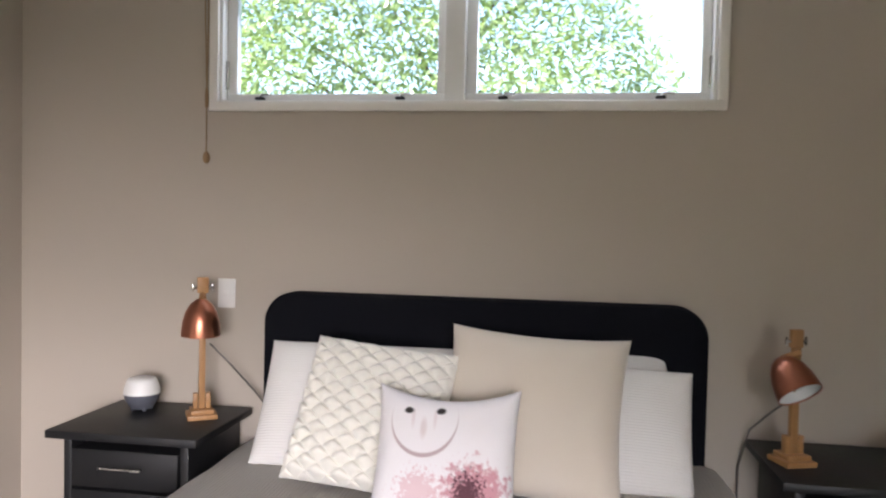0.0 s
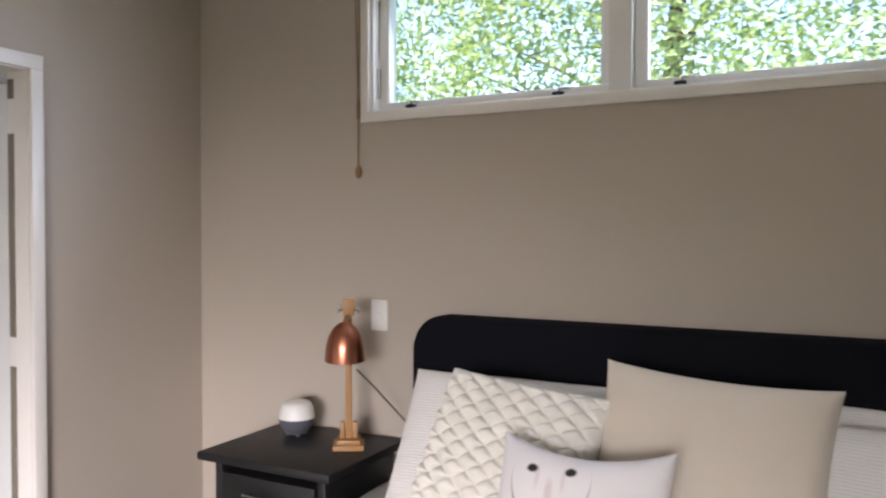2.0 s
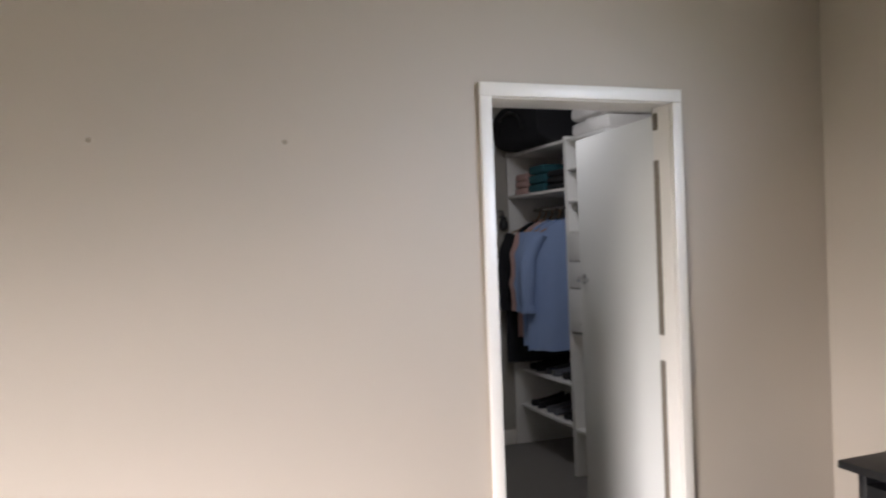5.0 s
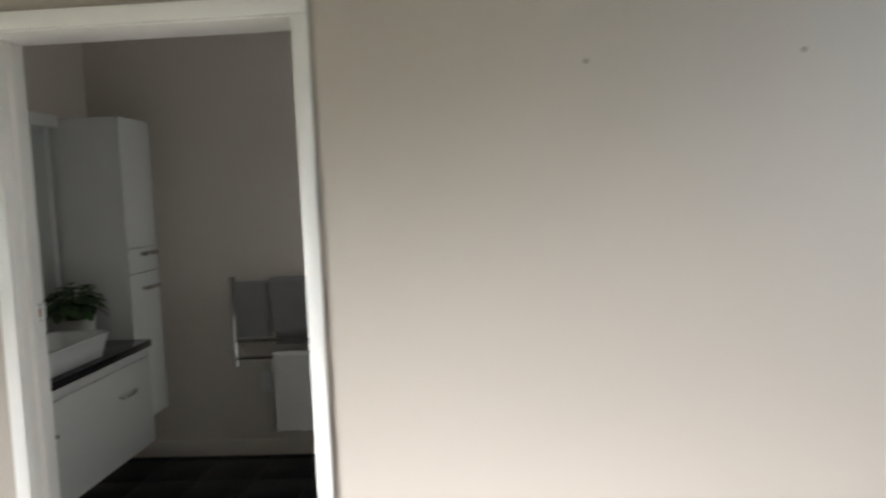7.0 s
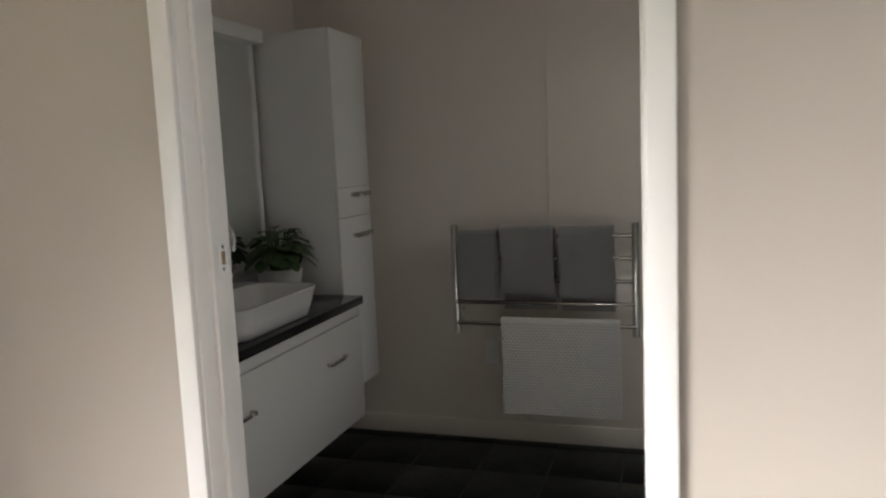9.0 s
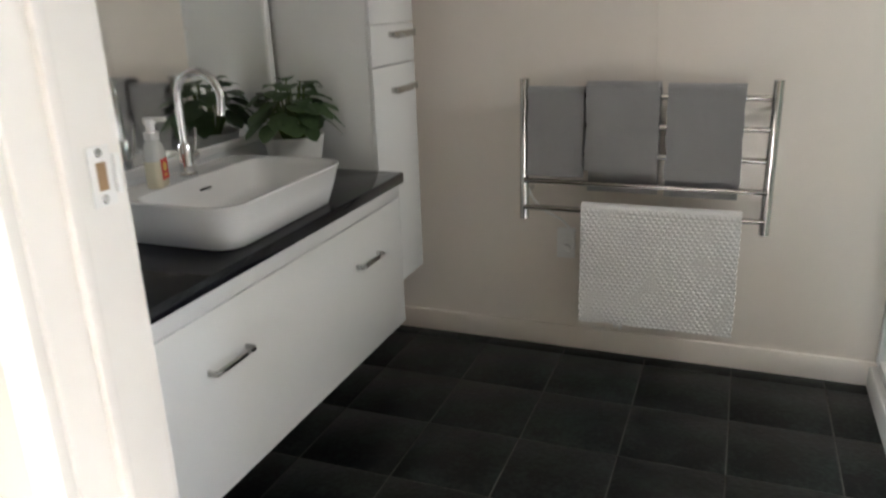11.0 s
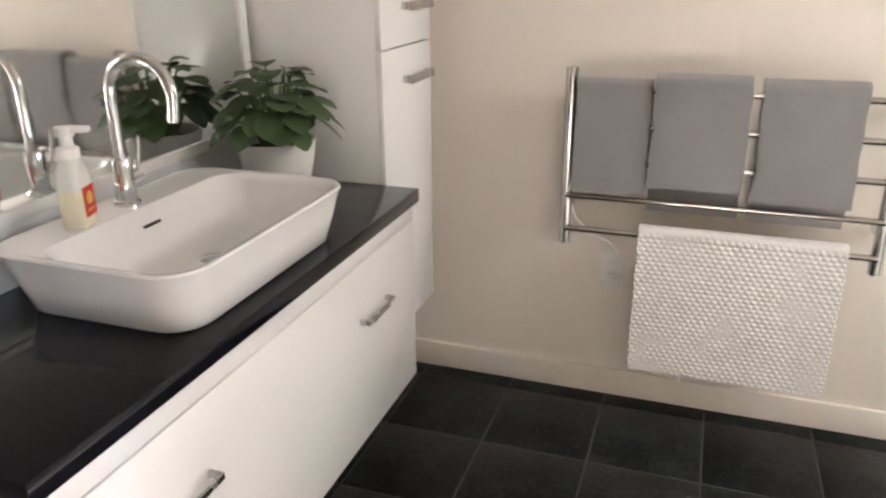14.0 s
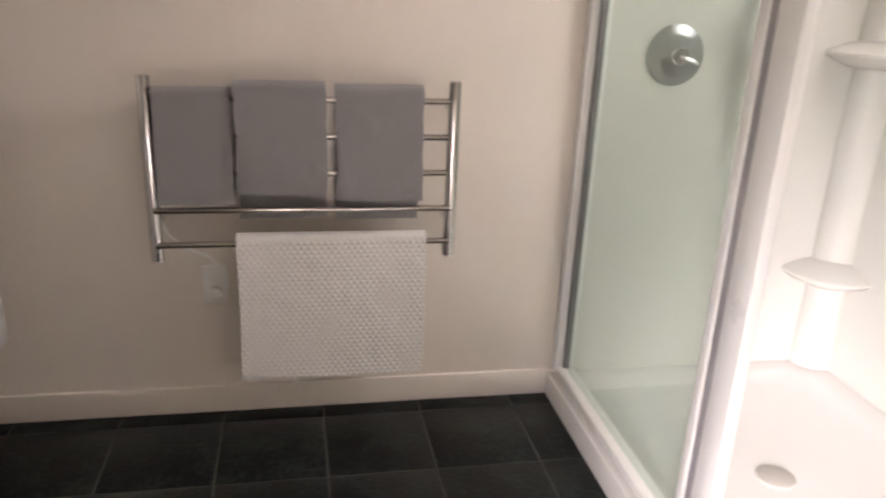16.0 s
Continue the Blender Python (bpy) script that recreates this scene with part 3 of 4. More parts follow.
def pillow(name, w, h, t, material, label, m, n=40, pinch=0.06, weave=None, group="", sag=0.0, seed=0):
    """A stuffed cushion: two bulged faces that meet in a seam, with drawn-in sides."""
    bm = bmesh.new()
    grids = []
    for s in (1, -1):
        g = []
        for j in range(n + 1):
            row = []
            for i in range(n + 1):
                u, v = 2 * i / n - 1, 2 * j / n - 1
                u, v = math.sin(u * math.pi / 2) * 0.5 + u * 0.5, math.sin(v * math.pi / 2) * 0.5 + v * 0.5
                x = u * w / 2 * (1 - pinch * (1 - v * v) * abs(u) ** 2)
                y = v * h / 2 * (1 - pinch * (1 - u * u) * abs(v) ** 2)
                full = ((1 - u ** 4) * (1 - v ** 4)) ** 0.55
                z = s * t / 2 * full
                z += s * 0.006 * full * noise.noise((u * 2.2 + seed, v * 2.2, s * 3))
                if sag:
                    y -= sag * (1 - u * u) * max(0, v)
                if weave and s > 0:
                    z += weave(x, y) * min(1, full * 2)
                edge = i in (0, n) or j in (0, n)
                if edge and s < 0:
                    row.append(grids[0][j][i])
                else:
                    row.append(bm.verts.new((x, y, z)))
            g.append(row)
        grids.append(g)
    for k, g in enumerate(grids):
        for j in range(n):
            for i in range(n):
                q = (g[j][i], g[j][i + 1], g[j + 1][i + 1], g[j + 1][i])
                bm.faces.new(q if k == 0 else q[::-1])
    ob = new(name, mesh_of(name, finish(bm, angle=70), material))
    ob.matrix_basis = m
    return tagged(ob, label, "pillow", group)


def basket(x, y):
    """Height of a chunky basket weave: slanting lobes that pass over one another in turn."""
    w, h = 0.072, 0.050
    x += 0.004 * math.sin(y * 31)
    p, q = x / w + y / h, x / w - y / h
    fp, fq = p - math.floor(p) - 0.5, q - math.floor(q) - 0.5
    over = 1 if (math.floor(p) + math.floor(q)) % 2 else -1
    dome = max(0, 1 - abs(2 * fp) ** 2.4) ** 0.5 * max(0, 1 - abs(2 * fq) ** 2.4) ** 0.5
    return 0.030 * dome * (1 + 0.6 * over * (fp if over > 0 else fq))


# bed: base, mattress cover, headboard
bed = thing("bed", "queen bed with a black upholstered headboard and oatmeal bedspread", "bed", (-0.42, 0, 0))
pts = rounded(1.602, 0.9, 0.115, 10)
hbl = []
for y, ins in ((3.128, 0.0), (3.06, 0.0), (3.045, 0.006), (3.038, 0.02)):
    sx, sz = (1.602 - 2 * ins) / 1.602, (0.9 - 2 * ins) / 0.9
    hbl.append([(p[0] * sx, y, 0.808 + p[1] * sz) for p in pts])
part("headboard", loft(hbl), NAVY, bed, "black navy upholstered headboard with rounded corners")
part("bed_base", box(-0.79, 0.79, 1.05, 3.03, 0.10, 0.34, 0.02), NAVY, bed)
for x in (-0.72, 0.72):
    for y in (1.15, 2.9):
        part("leg", lathe([(0, 0), (0.022, 0), (0.03, 0.1), (0, 0.1)], 14, center=(x, y, 0)), BLACKW, bed)
part("mattress", box(-0.78, 0.78, 1.04, 3.03, 0.34, 0.66, 0.04, 4), WHITEC, bed)
bm = bmesh.new()
N, M = 60, 70
rows = []
for j in range(M + 1):
    y = 0.98 + (3.02 - 0.98) * j / M
    row = []
    for i in range(N + 1):
        s = -1.31 + 2.62 * i / N
        a = abs(s)
        r = 0.09
        flat = 0.785
        if a < flat:
            x, z = a, 0.0
        elif a < flat + r * 1.571:
            q = (a - flat) / r
            x, z = flat + r * math.sin(q), -r * (1 - math.cos(q))
        else:
            x, z = flat + r + 0.02 * (a - flat - r * 1.571), -r - (a - flat - r * 1.571)
        z += 0.72 + 0.008 * noise.noise((s * 3, y * 3, 0)) + 0.004 * noise.noise((s * 9, y * 7, 4))
        x += 0.012 * noise.noise((0, y * 5, z * 4)) if a > flat else 0
        row.append(bm.verts.new((math.copysign(x, s), y, max(z, 0.15))))
    rows.append(row)
for j in range(M):
    for i in range(N):
        bm.faces.new((rows[j][i], rows[j][i + 1], rows[j + 1][i + 1], rows[j + 1][i]))
bmesh.ops.solidify(bm, geom=bm.faces[:], thickness=0.012)
single("bedspread", bm, LINEN, "oatmeal ribbed cotton bedspread draped over the bed", "bedspread", m=pose(-0.42, 0, 0))

pillow("sleeping_pillow", 0.70, 0.44, 0.13, WHITEC, "white ribbed cotton sleeping pillow against the headboard", pose(-0.76, 2.965, 0.882, 62), pinch=0.02, group="sleeping pillows", seed=1)
pillow("sleeping_pillow", 0.70, 0.44, 0.14, WHITEC, "white ribbed cotton sleeping pillow leaning on another", pose(-0.785, 2.83, 0.905, 60), pinch=0.02, group="sleeping pillows", seed=2)
pillow("sleeping_pillow", 0.70, 0.44, 0.13, WHITEC, "white ribbed cotton sleeping pillow against the headboard", pose(-0.105, 2.965, 0.890, 64), pinch=0.02, group="sleeping pillows", seed=3)
pillow("sleeping_pillow", 0.68, 0.42, 0.14, WHITEC, "white ribbed cotton sleeping pillow leaning on another", pose(-0.04, 2.82, 0.885, 60) @ pose(0, 0, 0, 0, 0, -2), pinch=0.02, group="sleeping pillows", seed=4)
pillow("beige_cushion", 0.56, 0.52, 0.16, BEIGE, "large square beige woven cotton cushion leaning on pillows", pose(-0.20, 2.66, 0.955, 66, 0, -1) @ pose(0, 0, 0, 0, 0, -3), pinch=0.075, seed=5)
pillow("woven_cushion", 0.47, 0.46, 0.13, IVORY, "ivory cushion of chunky basket-woven knit", pose(-0.685, 2.60, 0.935, 60, 0, 0) @ pose(0, 0, 0, 0, 0, -6), n=150, pinch=0.04, weave=basket, seed=6)
pillow("printed_cushion", 0.40, 0.40, 0.13, PRINT, "white cushion printed with dark spots and rose patches", pose(-0.425, 2.385, 0.885, 66, 0, 0), pinch=0.06, seed=7, sag=0.03)


def nightstand(x0, x1, label):
    c = (x0 + x1) / 2
    w = (x1 - x0) / 2
    t = thing("nightstand", label, "nightstand", (c, 0, 0), group="nightstands")
    part("top", box(-w, w, 2.66, 3.12, 0.772, 0.80, 0.004), BLACKW, t)
    part("side_panel", box(-w + 0.045, -w + 0.075, 2.70, 3.11, 0.0, 0.772, 0.003), BLACKW, t)
    part("side_panel", box(w - 0.075, w - 0.045, 2.70, 3.11, 0.0, 0.772, 0.003), BLACKW, t)
    part("back_panel", box(-w + 0.075, w - 0.075, 3.09, 3.105, 0.08, 0.772), BLACKW, t)
    part("bottom", box(-w + 0.075, w - 0.075, 2.71, 3.09, 0.06, 0.085), BLACKW, t)
    for k, (a, b) in enumerate(((0.605, 0.735), (0.455, 0.595), (0.095, 0.445))):
        d = part("drawer", box(-w + 0.08, w - 0.08, 2.692, 3.05, a, b, 0.003), BLACKW, t)
        zc = (a + b) / 2 + (0.03 if k else 0.01)
        h = part("handle", tube([(-0.08, 2.668, zc), (0.075, 2.668, zc)], 0.005, 10), STEEL, d, "satin steel bar handle")
        for q in (-0.06, 0.055):
            part("post", tube([(q, 2.694, zc), (q, 2.668, zc)], 0.004, 8), STEEL, d)
    return t


nightstand(-1.836, -1.29, "black stained wooden nightstand with steel handles")
nightstand(0.525, 1.07, "black stained wooden nightstand with steel handles")


def desk_lamp(at, rz, head, tilt, label, tall=0.46):
    """A wooden-post lamp with a copper dome. head: the dome's place from the base; tilt: degrees."""
    t = thing("table_lamp", label, "lamp", at, rz, group="bedside lamps")
    part("base", box(-0.052, 0.052, -0.052, 0.052, 0, 0.018, 0.003), OAK, t)
    part("base_step", box(-0.04, 0.04, -0.04, 0.04, 0.018, 0.034, 0.003), OAK, t)
    for sx in (-1, 1):
        part("bracket", box(sx * 0.022 - 0.008, sx * 0.022 + 0.008, -0.014, 0.014, 0.034, 0.09, 0.002), OAK, t)
    part("post", box(-0.011, 0.011, -0.011, 0.011, 0.03, tall, 0.002), OAK, t)
    part("arm", tube([(0, 0, tall - 0.015), (head[0] * 0.6, head[1] * 0.6, tall - 0.01)] + [tuple((Matrix.Translation(head) @ tilt) @ Vector((0, 0, 0.125)))], 0.009, 8), OAK, t)
    part("cross_piece", box(-0.02, 0.02, -0.009, 0.009, tall - 0.005, tall + 0.052, 0.003), OAK, t)
    kn = part("wing_nut", tube([(-0.034, 0, tall + 0.015), (0.034, 0, tall + 0.015)], 0.005, 8), STEEL, t, "dark steel wing nut")
    for sx in (-1, 1):
        part("wing", box(sx * 0.034 - 0.003, sx * 0.034 + 0.003, -0.004, 0.004, tall + 0.002, tall + 0.03, 0.002), STEEL, kn)
    prof = [(0.068, 0.0), (0.067, 0.018), (0.0635, 0.05), (0.054, 0.084), (0.038, 0.111), (0.018, 0.127), (0.0, 0.13)]
    m = pose(*head) @ tilt
    sh = part("shade", moved(lathe(prof, 40), m), COPPER, t, "brushed copper dome shade")
    part("lining", moved(lathe([(max(0, r - 0.003), z - 0.0035 if z > 0.01 else z) for r, z in prof], 40), m), SHADEIN, sh)
    part("rim", moved(lathe([(0.0645, -0.001), (0.0685, -0.001), (0.0685, 0.003), (0.0645, 0.003), (0.0645, -0.001)], 40), m), COPPER, sh)
    part("bulb", moved(lathe([(0, 0.012), (0.018, 0.018), (0.026, 0.038), (0.022, 0.062), (0.013, 0.08), (0.013, 0.12), (0, 0.12)], 20), m), BULB, t, "clear glass bulb")
    return t


desk_lamp((-1.410, 2.94, 0.80), 32, (-0.01, -0.045, 0.31), pose(0, 0, 0, 4, 0, 0), "honey wood table lamp with a copper dome shade")
desk_lamp((0.605, 2.86, 0.80), 20, (-0.035, -0.075, 0.235), pose(0, 0, 0, -40, -8, 0), "honey wood table lamp with its copper shade tilted", 0.37)
single("lamp_cable", tube([(-1.385, 2.95, 1.07), (-1.34, 3.0, 1.0), (-1.27, 3.08, 0.88), (-1.235, 3.12, 0.81), (-1.228, 3.125, 0.70), (-1.228, 3.128, 0.5), (-1.228, 3.128, 0.3)], 0.0035, 8), CABLE, "thin grey lamp cable hanging behind the nightstand", "cable", "lamp cables")
single("lamp_cable", tube([(0.63, 2.93, 1.0), (0.58, 3.0, 0.93), (0.53, 3.09, 0.84), (0.505, 3.125, 0.7), (0.505, 3.13, 0.3)], 0.0035, 8), CABLE, "thin grey lamp cable hanging behind the nightstand", "cable", "lamp cables")
pl = thing("cable_plug", "black inline switch on a lamp cable", "switch", (-1.228, 3.127, 0.74))
part("body", box(-0.011, 0.011, -0.012, 0.01, -0.02, 0.02, 0.004), BLACKP, pl)
part("button", box(-0.005, 0.005, -0.0145, -0.012, -0.006, 0.006, 0.001), CABLE, pl)

df = thing("oil_diffuser", "small round diffuser with white top and slate base", "diffuser", (-1.675, 2.99, 0.80))
df.scale = (0.82, 0.82, 0.84)
part("base", lathe([(0, 0.006), (0.035, 0.006), (0.05, 0.012), (0.072, 0.045), (0.08, 0.075), (0, 0.075)], 36), GREYP, df, "slate grey ceramic lower half")
part("cover", lathe([(0, 0.0755), (0.08, 0.0755), (0.078, 0.10), (0.068, 0.13), (0.06, 0.142), (0.045, 0.147), (0.012, 0.144), (0, 0.142)], 36), PLASTW, df, "white domed upper half")
for k in range(4):
    q = radians(45 + 90 * k)
    part("foot", lathe([(0, 0), (0.008, 0), (0.01, 0.011), (0, 0.011)], 10, center=(0.04 * math.cos(q), 0.04 * math.sin(q), 0)), GREYP, df)
ck = thing("alarm_clock", "small black alarm clock on the nightstand", "clock", (0.955, 2.91, 0.80), rz=-20)
part("case", box(-0.05, 0.05, -0.025, 0.025, 0, 0.075, 0.012, 3), BLACKP, ck)
part("face", box(-0.04, 0.04, -0.0265, -0.0245, 0.012, 0.063, 0.001), GREYP, ck)

lsw = thing("light_switch", "white plastic light switch on the taupe wall", "light switch", (-1.410, BW, 1.237))
part("plate", box(-0.036, 0.036, -0.009, 0, -0.057, 0.057, 0.004), PLASTW, lsw)
part("rocker", box(-0.012, 0.012, -0.013, -0.009, -0.012, 0.010, 0.002), PLASTW, lsw)
bc = thing("blind_cord", "tan blind cord with a wooden bead beside the window", "cord", (-1.497, BW - 0.012, 0))
part("cord", tube([(0.0, -0.004, 2.74), (0.004, -0.004, 2.3), (0.0, -0.004, 2.0), (0, -0.004, 1.76)], 0.0022, 6), CORD, bc)
part("cord", tube([(-0.014, -0.004, 2.74), (-0.01, -0.004, 2.35), (0.0, -0.004, 2.02)], 0.0022, 6), CORD, bc)
part("joiner", lathe([(0, 1.955), (0.006, 1.957), (0.007, 2.0), (0.004, 2.03), (0, 2.03)], 12, center=(0, -0.004, 0)), CORD, bc)
part("bead", lathe([(0, 1.738), (0.010, 1.744), (0.014, 1.76), (0.010, 1.778), (0.004, 1.786), (0, 1.786)], 16, center=(0, -0.002, 0)), CORD, bc)

# ---- closet things ----
UY = 3.05   # front of the shelving
sh = thing("wardrobe_shelving", "white closet shelving unit with a hanging bay", "shelving", (0, 0, 0))
for x in (CB + 0.02, -4.30):
    part("upright", box(x, x + 0.018, UY, CN - 0.004, 0, 2.24, 0.002), WHITE, sh)
for z in (0.29, 0.57):
    part("shoe_shelf", box(CB + 0.038, -4.30, UY + 0.05, CN - 0.004, z, z + 0.018, 0.002), WHITE, sh)
for z in (1.885, 2.20):
    part("shelf", box(CB + 0.038, -4.30, UY, CN - 0.004, z, z + 0.02, 0.002), WHITE, sh)
part("top_rail", tube([(CB + 0.01, UY, 2.56), (-3.2, UY, 2.56)], 0.012, 8), WHITE, sh)
part("hanging_rail", tube([(CB + 0.03, UY + 0.22, 1.79), (-4.30, UY + 0.22, 1.79)], 0.012, 10), STEEL, sh)
tw = thing("drawer_tower", "white closet tower with open shelves and drawers", "drawer unit")
part("side_panel", box(-4.28, -4.262, UY, CN - 0.004, 0, 2.22, 0.002), WHITE, tw)
part("side_panel", box(-3.80, -3.782, UY, CN - 0.004, 0, 2.22, 0.002), WHITE, tw)
part("back_panel", box(-4.262, -3.80, CN - 0.012, CN - 0.004, 0, 2.22), WHITE, tw)
for z in (0.3, 0.93, 1.60, 1.80, 2.01, 2.20):
    part("shelf", box(-4.262, -3.80, UY + 0.004, CN - 0.012, z, z + 0.018, 0.002), WHITE, tw)
for a, b in ((0.965, 1.24), (1.25, 1.415), (1.425, 1.595)):
    part("drawer_front", box(-4.262, -3.80, UY - 0.012, UY + 0.004, a, b, 0.003), WHITE, tw)
bg = thing("duffel_bag", "black duffel bag on the closet top shelf", "bag", (-4.82, UY + 0.1, 2.22))
bm = bmesh.new()
loops = []
for i in range(13):
    x = -0.36 + 0.72 * i / 12
    k = 1 - 0.12 * abs(2 * i / 12 - 1) ** 4
    loops.append([(x, p[0] * k + 0.01 * noise.noise((x * 5, p[0] * 6, 1)), 0.18 + p[1] * k + 0.012 * noise.noise((x * 6, p[1] * 8, 2))) for p in rounded(0.46, 0.36, 0.13, 6)])
bm.free()
part("body", loft(loops), DARKS, bg)
part("strap", tube([(-0.2, -0.232, 0.12), (-0.15, -0.245, 0.22), (0.0, -0.24, 0.26), (0.15, -0.245, 0.22), (0.2, -0.232, 0.12)], 0.012, 8), BLACKP, bg)
for k, (x, w, h, mm, lab) in enumerate(((-5.03, 0.2, 0.16, PINKS, "folded pale pink clothes on a closet shelf"), (-4.78, 0.26, 0.2, TEAL, "folded teal cloth on a closet shelf"), (-4.5, 0.26, 0.14, DARKS, "folded black clothes on a closet shelf"))):
    t = thing("folded_clothes", lab, "clothes", (x, UY + 0.22, 1.905))
    for q in range(3):
        part("garment", box(-w / 2 + 0.01 * q, w / 2 - 0.006 * q, -0.18, 0.16, q * h / 3, (q + 1) * h / 3 - 0.004, 0.018, 3), mm, t)
for x, mm in ((-5.0, DARKS), (-4.75, GREYP), (-4.5, DARKS)):
    for z in (0.308, 0.588):
        t = thing("shoe_pair", "pair of dark shoes on a closet shelf", "shoes", (x, UY + 0.22, z))
        for dx in (-0.05, 0.05):
            lp = []
            for i in range(9):
                u = i / 8
                y = -0.13 + 0.26 * u
                wd = 0.04 * (0.55 + 0.45 * math.sin(math.pi * min(1, u * 1.2 + 0.15)))
                hh = 0.045 + 0.045 * u ** 2
                lp.append([(dx + p[0] * wd * 2, y, hh / 2 + p[1] * hh) for p in rounded(1, 1, 0.35, 4)])
            part("shoe", loft(lp), mm, t)


def garment(name, x, length, width, material, label, collar=True):
    """A shirt on a hanger, hung side-on from the rail, with folds down its length."""
    t = thing(name, label, "shirt", (x, UY + 0.22, 0))
    bm = bmesh.new()
    loops = []
    top = 1.70
    for j in range(22):
        v = j / 21
        z = top - length * v
        w = width * (0.30 + 0.70 * min(1, v * 5) ** 0.6) if v < 0.2 else width * (1.0 + 0.05 * v)
        d = 0.028 + 0.02 * min(1, v * 4)
        lp = []
        for i in range(40):
            a = 2 * math.pi * i / 40
            fold = 1 + (0.15 + 0.45 * v) * math.sin(a * 6 + x * 31 + 1.5 * noise.noise((x * 3, z * 3, 8))) + 0.45 * noise.noise((math.cos(a) * 2 + x * 9, math.sin(a) * 2, z * 3))
            lp.append((math.sin(a) * d * fold, -math.cos(a) * w / 2, z + 0.012 * noise.noise((a * 2, x, 3)) * v))
        loops.append(lp)
    bm.free()
    part("body", loft(loops), material, t)
    for s in (-1, 1):
        sl = [(0.0, s * width * 0.40, top - 0.10), (0.03, s * width * 0.53, top - 0.24), (0.035, s * width * 0.57, top - 0.42), (0.03, s * width * 0.56, top - 0.60)]
        sleeve = tube(sl, 0.055, 18, taper=0.72)
        bmesh.ops.subdivide_edges(sleeve, edges=[e for e in sleeve.edges if abs(e.verts[0].co.z - e.verts[1].co.z) > 0.08], cuts=6)
        for vert in sleeve.verts:
            c = vert.co
            vert.co += Vector((0.014, 0.010, 0)) * noise.noise((c.x * 9, c.y * 9 + x * 7, c.z * 14))
        part("sleeve", sleeve, material, t)
        part("cuff", tube([(0.03, s * width * 0.56, top - 0.595), (0.029, s * width * 0.558, top - 0.65)], 0.042, 16), material, t)
    if collar:
        part("collar", tube([(0.02, -0.06, top + 0.0), (0.03, 0, top - 0.015), (0.02, 0.06, top + 0.0)], 0.018, 10), material, t)
    part("hanger", tube([(0, -width * 0.4, top - 0.08), (0, -0.02, top + 0.02), (0, 0, top + 0.05), (0, 0.0, top + 0.098), (0, 0.012, top + 0.105)], 0.005, 8), OAK, t, "wooden hanger")
    return t


garment("jacket", -5.08, 1.05, 0.60, DARKS, "black jacket hanging in the closet")
garment("shirt", -4.98, 0.85, 0.50, PINKS, "pale pink shirt hanging in the closet")
garment("shirt", -4.88, 0.90, 0.52, BLUES, "light blue shirt hanging in the closet")
garment("shirt", -4.76, 0.92, 0.56, BLUES, "light blue shirt hanging in the closet")
garment("shirt", -4.60, 0.92, 0.56, BLUES, "light blue shirt turned outwards on its hanger").rotation_euler = (0, 0, radians(-28))
for y in (2.9, 3.0):
    t = thing("coat_hook", "metal wall hook with dark items hanging", "hook", (CB, y, 1.77))
    part("plate", box(0, 0.006, -0.02, 0.02, -0.03, 0.03, 0.002), STEEL, t)
    part("prong", tube([(0.004, 0, 0), (0.04, 0, -0.005), (0.05, 0, 0.02)], 0.006, 8), STEEL, t)
    part("keys", lathe([(0, -0.13), (0.03, -0.115), (0.036, -0.07), (0.02, -0.03), (0, -0.01)], 14, center=(0.045, 0, 0)), BLACKP, t)
t = thing("folded_bedding", "white folded bedding stacked on the closet tower", "bedding", (-4.03, UY + 0.25, 2.22))
for q in range(2):
    bm = box(-0.22, 0.22, -0.22, 0.2, q * 0.1, q * 0.1 + 0.097, 0.035, 3)
    bmesh.ops.subdivide_edges(bm, edges=bm.edges[:], cuts=5, use_grid_fill=True)
    for vert in bm.verts:
        c = vert.co
        k = 0.030 * noise.noise((c.x * 7 + q * 5, c.y * 7, c.z * 5)) + 0.014 * noise.noise((c.x * 19, c.y * 19, c.z * 9 + q))
        if c.z > q * 0.1 + 0.02:
            vert.co += Vector((0.3 * k, k if c.y < 0 else 0, k if q else 0))
    part("blanket", bm, MATW, t)

cl = thing("ceiling_light", "round white ceiling light in the closet", "ceiling light", (-3.35, 2.35, 2.75))
part("base", lathe([(0, 0), (0.14, 0), (0.14, -0.025), (0.12, -0.03), (0, -0.03)], 32), WHITE, cl)
part("rim", lathe([(0.12, -0.03), (0.15, -0.03), (0.15, -0.045), (0.12, -0.045), (0.12, -0.03)], 32), WHITE, cl)

# ---- bathroom things ----
# vanity
v = thing("vanity", "gloss white wall-hung vanity with two steel handles", "cabinet", (0, 0, 0))
part("body", box(-4.262, -2.99, -2.318, -1.805, 0.30, 0.8125, 0.002), GLOSSW, v)
part("fascia", box(-4.264, -2.988, -1.805, -1.787, 0.764, 0.8125, 0.002), GLOSSW, v)
dr = part("drawer", box(-4.264, -2.988, -1.805, -1.787, 0.285, 0.7605, 0.002), GLOSSW, v)
for x in (-3.235, -3.985):
    h = part("handle", box(x - 0.078, x + 0.078, -1.764, -1.758, 0.612, 0.626, 0.002), STEEL, dr, "brushed steel bow handle")
    for s in (-1, 1):
        part("post", box(x + s * 0.0745 - 0.0035, x + s * 0.0745 + 0.0035, -1.788, -1.764, 0.612, 0.626, 0.001), STEEL, dr)
single("worktop", box(-4.275, -2.972, -2.319, -1.772, 0.813, 0.850, 0.003), STONE, "polished black stone worktop on the vanity", "worktop")
